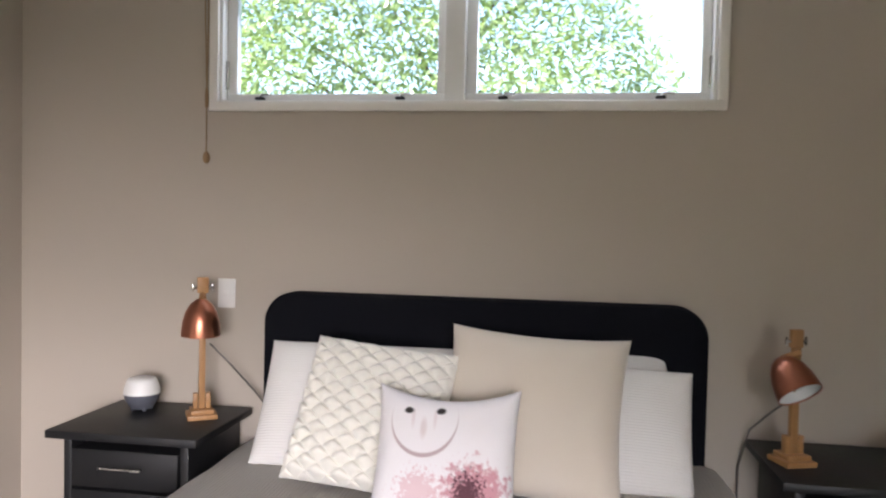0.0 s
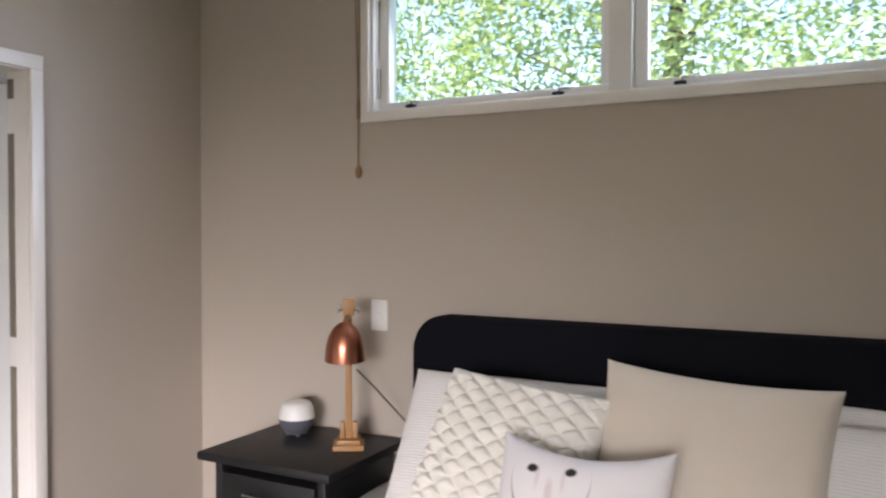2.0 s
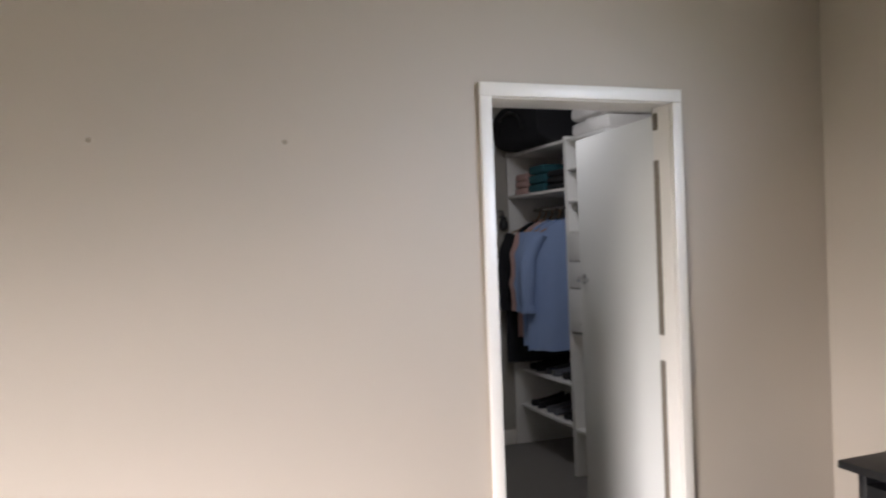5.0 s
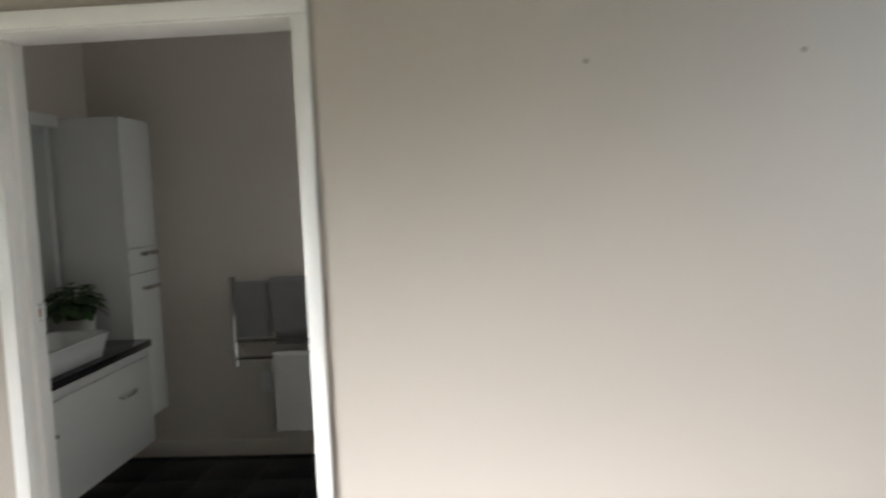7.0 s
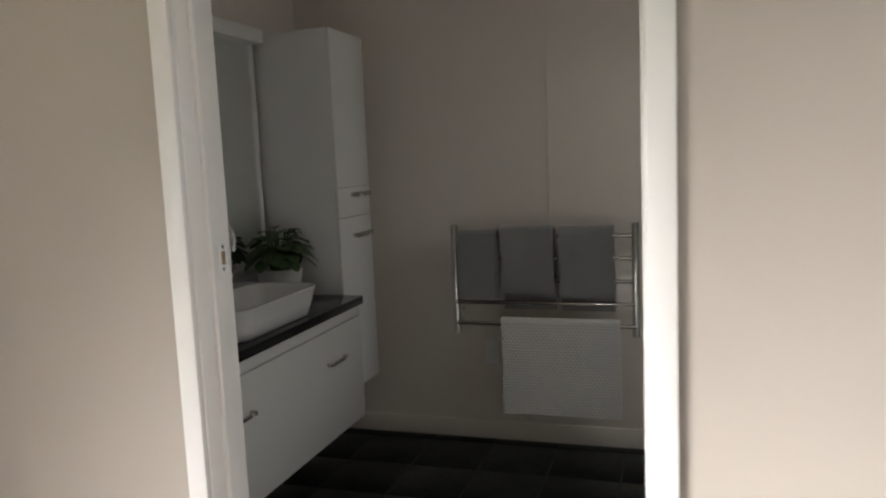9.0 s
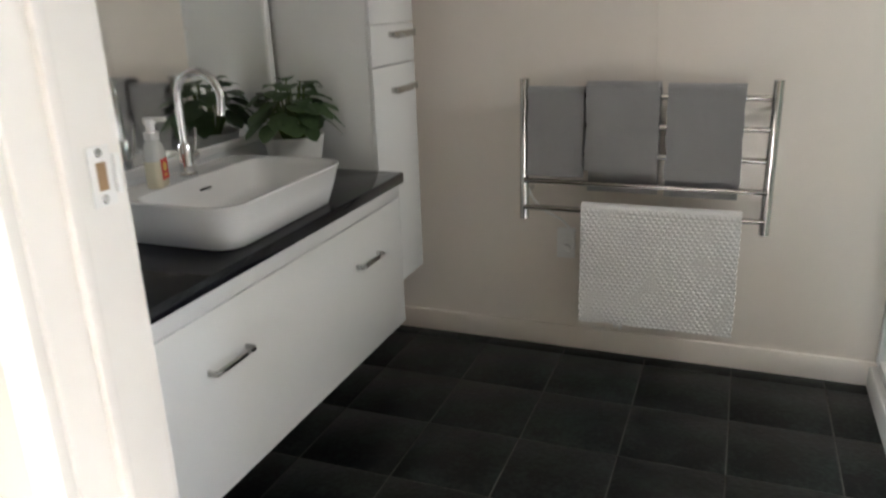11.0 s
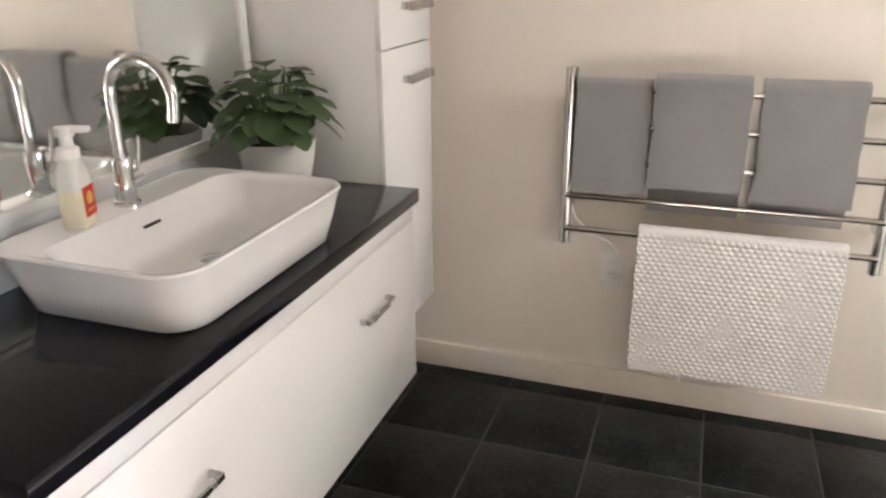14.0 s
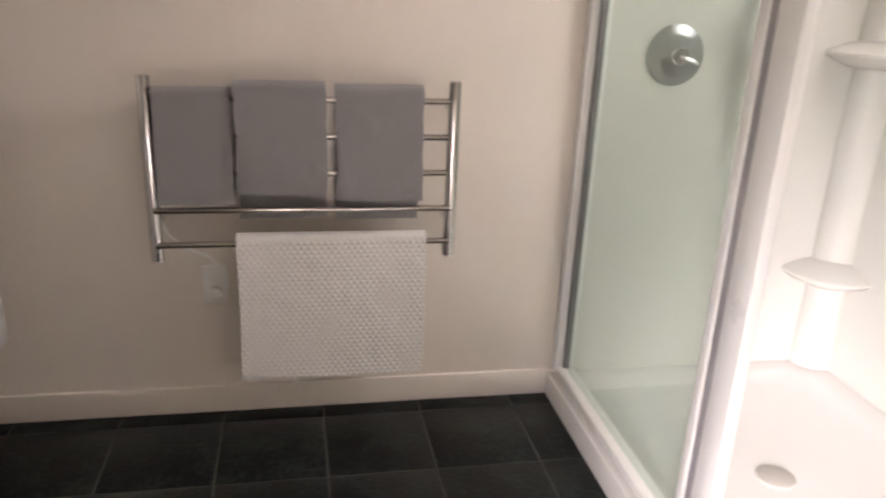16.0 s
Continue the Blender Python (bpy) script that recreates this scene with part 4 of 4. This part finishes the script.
single("splashback", box(-4.275, BX - 0.03, -2.319, -2.262, 0.8505, 0.975, 0.002), GLOSSW, "low white splashback above the worktop", "splashback")

# basin
bs = thing("basin", "white rectangular porcelain vessel basin on the worktop", "basin", (-3.605, -1.995, 0.8505))
W, D = 0.60, 0.42


def ring(w, d, r, z, dy=0.0):
    return [(p[0], p[1] + dy, z) for p in rounded(w, d, r, 8)]


outer = [ring(W - 0.082, D - 0.07, 0.065, 0.0), ring(W - 0.066, D - 0.055, 0.07, 0.006), ring(W - 0.034, D - 0.028, 0.074, 0.06), ring(W - 0.006, D - 0.005, 0.078, 0.112), ring(W, D, 0.078, 0.117), ring(W - 0.004, D - 0.004, 0.077, 0.1215), ring(W - 0.016, D - 0.016, 0.072, 0.1215)]
inner = [ring(W - 0.035, D - 0.115, 0.06, 0.119, 0.042), ring(W - 0.055, D - 0.135, 0.055, 0.105, 0.042), ring(W - 0.10, D - 0.18, 0.05, 0.05, 0.042), ring(W - 0.16, D - 0.23, 0.04, 0.03, 0.042), ring(W - 0.5, D - 0.36, 0.02, 0.026, 0.042)]
part("bowl", loft(outer + inner), PORC, bs)
part("drain", lathe([(0, 0.031), (0.022, 0.031), (0.026, 0.028), (0.026, 0.026)], 24, center=(0, 0.042, 0)), CHROME, bs, "chrome drain")
part("overflow", moved(box(-0.026, 0.026, -0.003, 0.003, -0.006, 0.006, 0.0025), pose(0.0, -0.094, 0.082, -14)), DARKG, bs, "small dark overflow slot")

# tap
tp = thing("tap", "chrome gooseneck basin mixer tap", "tap", (-3.61, -2.145, 0.969))
part("body", lathe([(0, 0), (0.027, 0), (0.027, 0.006), (0.021, 0.012), (0.021, 0.09), (0.018, 0.095), (0, 0.095)], 28), CHROME, tp)
pts = [(0, 0, 0.09), (0, 0, 0.22)]
for i in range(1, 17):
    a = math.pi * i / 16 * 1.06
    pts.append((0, 0.072 - 0.072 * math.cos(a), 0.22 + 0.072 * math.sin(a)))
pts.append((0, pts[-1][1] - 0.004, pts[-1][2] - 0.03))
part("spout", tube(pts, 0.0115, 18), CHROME, tp)
lv = part("lever", tube([(-0.018, 0, 0.05), (-0.045, 0.0, 0.053)], 0.013, 16), CHROME, tp)
part("lever_pin", tube([(-0.04, 0.0, 0.055), (-0.05, 0.0, 0.09), (-0.055, 0, 0.13)], 0.004, 10), CHROME, lv)

# soap bottle
sb = thing("soap_bottle", "clear foaming soap bottle with white pump and red label", "soap bottle", (-3.475, -2.135, 0.969), rz=20)
part("liquid", loft([[(p[0], p[1], z) for p in rounded(w, d, 0.016, 5)] for w, d, z in ((0.058, 0.04, 0), (0.066, 0.046, 0.005), (0.066, 0.046, 0.074))]), SOAP, sb, "pale amber soap")
part("bottle", loft([[(p[0], p[1], z) for p in rounded(w, d, 0.016, 5)] for w, d, z in ((0.066, 0.046, 0.0742), (0.066, 0.046, 0.09), (0.056, 0.042, 0.112), (0.036, 0.036, 0.125), (0.034, 0.034, 0.13))]), FROST, sb, "milky clear shoulder of the bottle")
pm = part("pump", lathe([(0, 0.13), (0.02, 0.13), (0.02, 0.148), (0.012, 0.152), (0.012, 0.168), (0.017, 0.17), (0.017, 0.186), (0, 0.188)], 20), PLASTW, sb, "white pump head")
part("nozzle", box(-0.009, 0.009, 0.0, 0.045, 0.176, 0.187, 0.003), PLASTW, pm)
lb = part("front_label", box(-0.022, 0.022, 0.0232, 0.0238, 0.022, 0.078), REDL, sb, "red label")
part("mark", moved(lathe([(0, 0.0006), (0.012, 0.0006), (0.012, 0)], 20), pose(0, 0.0238, 0.056, -90)), YELL, lb)
part("text_bar", box(-0.012, 0.012, 0.0238, 0.0241, 0.032, 0.036), YELL, lb)
lb2 = part("front_label", box(-0.0334, -0.0328, -0.016, 0.016, 0.022, 0.078), REDL, sb, "red label")

# plant
pt = thing("potted_plant", "leafy green plant in a white ceramic pot", "potted plant", (-4.085, -2.085, 0.8505))
part("pot", lathe([(0, 0), (0.068, 0), (0.074, 0.006), (0.092, 0.10), (0.101, 0.15), (0.103, 0.156), (0.098, 0.157), (0.093, 0.14), (0.09, 0.125), (0, 0.125)], 40), POTM, pt, "white tapered ceramic pot")
part("soil", lathe([(0, 0.136), (0.05, 0.134), (0.091, 0.128), (0.0, 0.127)], 24), SOIL, pt)
random.seed(11)


def leaf_mesh(bm, base, tip, width, droop, cup):
    """A broad fleshy leaf, cupped along its midrib."""
    a, b = Vector(base), Vector(tip)
    d = b - a
    side = d.cross(Vector((0, 0, 1)))
    side = side.normalized() if side.length > 1e-6 else Vector((1, 0, 0))
    up = side.cross(d).normalized()
    n = 7
    rows = []
    for i in range(n + 1):
        u = i / n
        w = width * max(0.06, 1 - ((u - 0.56) / 0.56) ** 2 if u < 0.56 else 1 - ((u - 0.56) / 0.445) ** 2) ** 0.55
        c = a + d * u + Vector((0, 0, -droop * u * u))
        row = []
        for k in (-1, -0.55, 0, 0.55, 1):
            row.append(bm.verts.new(c + side * (k * w / 2) + up * (cup * w * abs(k) ** 1.5)))
        rows.append(row)
    for p, q in zip(rows, rows[1:]):
        for k in range(4):
            bm.faces.new((p[k], p[k + 1], q[k + 1], q[k]))


for i in range(56):
    lvl = i / 55
    a = i * 2.399963 + random.uniform(-0.3, 0.3)
    reach = 0.035 + 0.095 * (1 - lvl) ** 0.6 + random.uniform(-0.01, 0.015)
    h = 0.20 + 0.125 * lvl + random.uniform(-0.012, 0.012)
    b = Vector((0.03 * math.cos(a), 0.03 * math.sin(a), 0.13))
    p = Vector((math.cos(a) * reach * 0.75, math.sin(a) * reach * 0.75, h))
    ln = random.uniform(0.062, 0.086) * (0.75 if lvl > 0.85 else 1)
    dirv = Vector((math.cos(a), math.sin(a), 0.35 * lvl - 0.45 * (1 - lvl) + random.uniform(-0.2, 0.2))).normalized()
    part("stem", tube([b, (b + p) / 2 + Vector((0, 0, 0.03)), p], 0.0028, 6), STEM, pt)
    bm = bmesh.new()
    leaf_mesh(bm, p, p + dirv * ln, random.uniform(0.056, 0.082), 0.024, 0.07)
    part("leaf", bm, LEAF, pt)

# mirror
mr = thing("mirror", "large wall mirror in a white frame above the vanity", "mirror", (0, SW, 0))
part("glass", box(-4.235, -2.75, 0.055, 0.063, 1.0, 2.02), MIRROR, mr)
part("bottom_rail", box(-4.262, -2.72, 0.002, 0.07, 0.976, 1.002, 0.002), WHITE, mr)
part("side_rail", box(-4.262, -4.232, 0.002, 0.07, 1.002, 2.02, 0.002), WHITE, mr)
part("side_rail", box(-2.753, -2.72, 0.002, 0.07, 1.002, 2.02, 0.002), WHITE, mr)
part("cornice", box(-4.262, -2.70, 0.002, 0.13, 2.02, 2.085, 0.006), WHITE, mr)

# tall cabinet
tc = thing("tall_cabinet", "tall gloss white wall cabinet with steel handles", "cabinet", (0, 0, 0))
part("body", box(-4.645, -4.28, -2.318, -1.888, 0.37, 2.07, 0.002), GLOSSW, tc)
for a, b in ((0.372, 1.203), (1.207, 1.345), (1.349, 2.068)):
    d = part("door" if b - a > 0.3 else "drawer", box(-4.645, -4.28, -1.888, -1.870, a, b, 0.002), GLOSSW, tc)
    z = {0.372: 1.115, 1.207: 1.31}.get(a)
    if z:
        part("handle", box(-4.60, -4.42, -1.848, -1.841, z - 0.012, z + 0.012, 0.002), STEEL, d, "brushed steel bow handle")
        for x in (-4.592, -4.428):
            part("post", box(x - 0.007, x + 0.007, -1.87, -1.846, z - 0.01, z + 0.01, 0.001), STEEL, d)

# heated towel rail
RX = -4.683
tr = thing("towel_rail", "polished steel heated towel rail on the wall", "towel rail", (0, 0, 0))
for y in (-1.443, -0.569):
    part("post", tube([(RX, y, 0.592), (RX, y, 1.132)], 0.0178, 20), RAILM, tr)
BARS = (1.072, 0.965, 0.856, 0.748, 0.642)
for z in BARS:
    part("bar", tube([(RX + (0.0 if z > 0.8 else 0.012), -1.443, z), (RX + (0.0 if z > 0.8 else 0.012), -0.569, z)], 0.0098, 14), RAILM, tr)
for y in (-1.443, -0.569):
    for z in (0.69, 1.04):
        part("bracket", tube([(FW, y, z), (RX, y, z)], 0.009, 12), CHROME, tr)


def towel(name, y0, y1, zt, zf, zb, material, label, t=0.012, amp=0.007, front=0.03, group="", knob=0.0, seed=0):
    """Cloth folded over a bar: front fall, fold, back fall, with thickness and soft waves."""
    bm = bmesh.new()
    nv = 170 if knob else 26
    nu = int((y1 - y0) / (0.0031 if knob else 0.012))
    line = []
    for k in range(nv + 1):
        u = k / nv
        line.append((front, zf + (zt - 0.02 - zf) * u))
    for k in range(1, 8):
        a = math.pi * k / 8
        line.append((front * math.cos(a), zt - 0.02 + 0.02 * math.sin(a)))
    nb = 16
    for k in range(nb + 1):
        line.append((-front, zt - 0.02 + (zb - zt + 0.02) * k / nb))
    rows = []
    for j, (dx, z) in enumerate(line):
        row = []
        for i in range(nu + 1):
            y = y0 + (y1 - y0) * i / nu
            o = amp * noise.noise((y * 9 + seed, z * 7, dx * 20)) + amp * 0.6 * noise.noise((y * 25 + seed, z * 18, 3))
            if knob and dx > 0:
                k = math.floor(z / 0.0145)
                o += knob * abs(math.sin(math.pi * (y / 0.020 + 0.5 * (k % 2)))) * abs(math.sin(math.pi * z / 0.0145)) ** 0.7
            wy = y + amp * 0.8 * noise.noise((z * 12 + seed, i * 0.02, 5)) * (1 if 0 < i < nu else 1.6)
            zz = z + (0.006 * noise.noise((y * 8 + seed, 1, 2)) if j < 3 else 0)
            row.append(bm.verts.new((dx + math.copysign(o, dx), wy, zz)))
        rows.append(row)
    for a, b in zip(rows, rows[1:]):
        for i in range(nu):
            bm.faces.new((a[i], a[i + 1], b[i + 1], b[i]))
    bmesh.ops.recalc_face_normals(bm, faces=bm.faces)
    bmesh.ops.solidify(bm, geom=bm.faces[:], thickness=t)
    ob = new(name, mesh_of(name, finish(bm, angle=60), material))
    ob.matrix_basis = pose(RX, 0, 0)
    return tagged(ob, label, "bath mat" if knob else "towel", group)


towel("towel", -1.422, -1.212, 1.105, 0.772, 0.80, GREYT, "grey terry towel folded over the towel rail", front=0.034, group="grey towels", seed=1)
towel("towel", -1.203, -0.948, 1.125, 0.802, 0.71, GREYT, "grey terry towel folded over the towel rail", front=0.044, group="grey towels", seed=2, t=0.018)
towel("towel", -0.920, -0.667, 1.120, 0.782, 0.705, GREYT, "grey terry towel folded over the towel rail", front=0.042, group="grey towels", seed=3, t=0.016)
towel("bath_mat", -1.215, -0.645, 0.672, 0.192, 0.215, MATW, "white knobbly cotton bath mat hung on the rail", front=0.026, knob=0.0042, amp=0.003, t=0.006, seed=4)

so = thing("power_outlet", "white wall outlet with a towel rail plug", "power outlet", (FW, -1.30, 0.463))
part("plate", box(0, 0.011, -0.037, 0.037, -0.064, 0.064, 0.004), PLASTW, so)
part("plug", tube([(0.011, 0.005, -0.018), (0.04, 0.005, -0.018)], 0.017, 16), PLASTW, so)
part("rocker", box(0.011, 0.014, -0.008, 0.008, 0.022, 0.044, 0.002), PLASTW, so)
single("rail_cable", tube([(RX, -1.43, 0.72), (RX - 0.03, -1.415, 0.66), (RX - 0.05, -1.37, 0.61), (RX - 0.06, -1.31, 0.58), (RX - 0.065, -1.262, 0.53), (RX - 0.07, -1.255, 0.47), (FW + 0.05, -1.275, 0.44), (FW + 0.042, -1.295, 0.445)], 0.0045, 8), PLASTW, "pale cable from the towel rail to the outlet", "cable")

# shower
SY = -0.10
sr = thing("shower_enclosure", "white framed glass shower enclosure with an open side", "shower", (0, 0, 0))
part("wall_post", box(FW + 0.001, FW + 0.04, SY - 0.038, SY + 0.03, 0.10, 1.98, 0.004), WHITE, sr)
part("seal", box(FW + 0.04, FW + 0.055, SY - 0.012, SY + 0.01, 0.12, 1.95, 0.002), SEAL, sr)
gp = part("glass_panel", box(FW + 0.05, -3.90, SY - 0.003, SY + 0.003, 0.12, 1.95), SHGLASS, sr)
gp.visible_shadow = False
part("mid_post", box(-3.905, -3.868, SY - 0.022, SY + 0.022, 0.10, 1.98, 0.004), WHITE, sr)
part("mid_seal", box(-3.868, -3.834, SY - 0.0195, SY + 0.012, 0.118, 1.96, 0.002), SEALG, sr, "grey plastic door seal")
part("door_stile", box(-3.834, -3.750, SY - 0.026, SY + 0.004, 0.12, 1.96, 0.004), WHITE, sr)
part("bottom_rail", box(FW + 0.001, -2.75, SY - 0.032, SY + 0.03, 0.085, 0.118, 0.004), WHITE, sr)
part("head_rail", box(FW + 0.001, -2.75, SY - 0.03, SY + 0.03, 1.98, 2.03, 0.004), WHITE, sr)
part("end_post", box(-2.79, -2.75, SY - 0.03, SY + 0.03, 0.118, 1.98, 0.004), WHITE, sr)

ty = thing("shower_tray", "white acrylic shower tray with a raised rim", "shower tray", ((FW - 2.75) / 2, (SY - 0.06 + NW) / 2, 0))
tw_, td_ = (-2.75 - FW) - 0.004, NW - SY + 0.056
part("tray", loft([[(p[0], p[1], z) for p in rounded(w, d, r, 6)] for w, d, r, z in ((tw_, td_, 0.01, 0.0), (tw_, td_, 0.01, 0.075), (tw_ - 0.01, td_ - 0.01, 0.012, 0.084), (tw_ - 0.09, td_ - 0.14, 0.03, 0.084), (tw_ - 0.14, td_ - 0.2, 0.10, 0.07), (tw_ - 0.24, td_ - 0.30, 0.18, 0.052), (tw_ - 0.9, td_ - 0.7, 0.1, 0.045))]), TRAYW, ty)
part("drain", lathe([(0, 0.055), (0.05, 0.054), (0.058, 0.05), (0.058, 0.045)], 28, center=(-4.16 - (FW - 2.75) / 2, 0.36 - (SY - 0.06 + NW) / 2, 0)), DRAIN, ty, "dull grey drain cover")
ln = thing("shower_lining", "moulded white shower wall lining", "shower lining")
part("panel", box(FW + 0.001, FW + 0.008, SY + 0.032, NW - 0.001, 0.084, 1.98), LINER, ln)
bm = box(FW + 0.008, -4.36, NW - 0.008, NW - 0.001, 0.084, 1.98)
box(-4.36, -3.44, NW - 0.008, NW - 0.001, 0.084, 1.64, bm=bm)
box(-3.44, -2.75, NW - 0.008, NW - 0.001, 0.084, 1.98, bm=bm)
part("panel", bm, LINER, ln)
part("corner_column", lathe([(0, 0.09), (0.085, 0.09), (0.08, 0.11), (0.075, 0.3), (0.075, 1.9), (0, 1.9)], 32, center=(FW + 0.03, NW - 0.03, 0)), LINER, ln)
for z in (0.47, 1.24):
    part("corner_shelf", lathe([(0, z - 0.05), (0.085, z - 0.045), (0.15, z - 0.018), (0.166, z - 0.004), (0.166, z + 0.006), (0.155, z + 0.014), (0.10, z + 0.034), (0, z + 0.05)], 32, center=(FW + 0.06, NW - 0.06, 0)), LINER, ln)
vl = thing("shower_mixer", "round chrome shower mixer on the lining", "shower mixer", (FW + 0.008, 0.171, 1.215))
part("plate", moved(lathe([(0.098, 0), (0.096, 0.008), (0.07, 0.018), (0.062, 0.02), (0, 0.02)], 40), pose(0, 0, 0, 0, 90)), PLATE, vl, "round dull grey face plate")
part("knob", moved(lathe([(0.034, 0.02), (0.032, 0.038), (0.026, 0.046), (0, 0.047)], 28), pose(0, 0, 0, 0, 90)), CHROME, vl)
part("lever", tube([(0.045, 0.0, 0.0), (0.055, 0.03, -0.01), (0.05, 0.055, -0.02)], 0.007, 10), CHROME, vl)
hs = thing("hand_shower", "chrome slide rail with a hand shower hose", "hand shower", (FW + 0.008, 0.44, 0))
part("rail", tube([(0.05, 0, 0.95), (0.05, 0, 1.75)], 0.010, 12), CHROME, hs)
for z in (1.0, 1.72):
    part("bracket", tube([(0, 0, z), (0.05, 0, z)], 0.012, 12), CHROME, hs)
part("slider", box(0.03, 0.085, -0.022, 0.022, 1.19, 1.25, 0.006), CHROME, hs)
part("handset", tube([(0.08, 0, 1.15), (0.10, 0, 1.3), (0.13, 0, 1.42)], 0.014, 14, taper=1.6), CHROME, hs)
part("hose", tube([(0.08, 0, 1.15), (0.075, 0.0, 1.0), (0.065, 0.0, 0.75), (0.06, 0.02, 0.5), (0.05, 0.08, 0.4), (0.03, 0.14, 0.5), (0.02, 0.16, 0.8), (0.0, 0.16, 0.95)], 0.006, 10), STEEL, hs)

# ---- outside ----
setting("ground", box(-120, 120, -120, 160, -0.5, -0.13), GRASS, "green lawn outside the house", "ground")
hedge = thing("hedge_tree", "tall leafy sunlit tree outside the window", "tree", (-1.2, 6.6, -0.13))
random.seed(5)
bm = tube([(0, 0.7, 0), (0.05, 0.7, 1.4), (0.0, 0.7, 2.6), (0.1, 0.7, 4.2)], 0.16, 12, taper=0.35)
part("trunk", bm, BARK, hedge)
for k in range(9):
    a = k * 0.7 + 0.2
    part("limb", tube([(0, 0.7, 1.2 + 0.25 * k), (1.0 * math.cos(a), 0.75 + 0.25 * math.sin(a), 1.8 + 0.25 * k), (2.1 * math.cos(a), 0.6 + 0.2 * math.sin(a), 2.3 + 0.25 * k)], 0.024, 8, taper=0.3), BARK, hedge)
rng = np.random.default_rng(3)
verts, faces = [], []
for i in range(82000):
    x, z = rng.uniform(-3.6, 2.45), rng.uniform(0.6, 6.2)
    edge = 1.65 + 0.55 * noise.noise((z * 0.9, 0, 7)) + 0.25 * noise.noise((z * 3, 1, 2)) - 0.10 * (z - 3)
    if x > edge or noise.noise((x * 1.1, z * 1.1, 9)) < -0.62:
        continue
    y = rng.normal(0, 0.2) + 0.38 * noise.noise((x * 1.3, z * 1.3, 2)) + 0.18 * noise.noise((x * 4, z * 4, 5))
    s = rng.uniform(0.024, 0.048)
    ax = Vector(rng.normal(0, 1, 3) + np.array((0, -0.7, 0.5))).normalized()
    u = ax.orthogonal().normalized()
    u = Matrix.Rotation(rng.uniform(0, 6.28), 3, ax) @ u
    w = ax.cross(u)
    c = Vector((x, y, z))
    k = len(verts)
    verts += [c - u * s, c + w * s * 0.42 + ax * s * 0.12, c + u * s, c - w * s * 0.42 + ax * s * 0.12]
    faces.append((k, k + 1, k + 2, k + 3))
me = bpy.data.meshes.new("crown")
me.from_pydata(verts, [], faces)
me.materials.append(HEDGE)
crown = new("crown", me)
crown.parent = hedge
tagged(crown, "dense crown of small pale green leaves", kind="stuff")

# ---- bathroom floor pieces ----
fl = tagged(new("floor_bathroom", mesh_of("floor_bathroom", finish(box(FW, BX, SW, NW, -0.008, -0.0025)), GROUT)), "black slate tiled bathroom floor", "floor", kind="structure")
xs = [-4.725 + 0.335 * i for i in range(-1, 8)]
ys = [-2.61 + 0.33 * i for i in range(0, 9)]
shared = {}
for a, b in zip(xs, xs[1:]):
    for c, d in zip(ys, ys[1:]):
        x0, x1 = max(a + 0.0025, FW + 0.004), min(b - 0.0025, BX - 0.004)
        y0, y1 = max(c + 0.0025, SW + 0.016), min(d - 0.0025, NW - 0.004)
        if x1 - x0 < 0.02 or y1 - y0 < 0.02:
            continue
        key = (round(x1 - x0, 3), round(y1 - y0, 3))
        if key not in shared:
            w, h = key
            shared[key] = mesh_of("tile", finish(loft([[(sx * (w / 2 - i), sy * (h / 2 - i), z) for sx, sy in ((1, 1), (-1, 1), (-1, -1), (1, -1))] for i, z in ((0, -0.0024), (0, -0.001), (0.002, 0.0004))])), SLATE)
        t = new("tile", shared[key])
        t.parent = fl
        t.location = ((x0 + x1) / 2, (y0 + y1) / 2, 0)
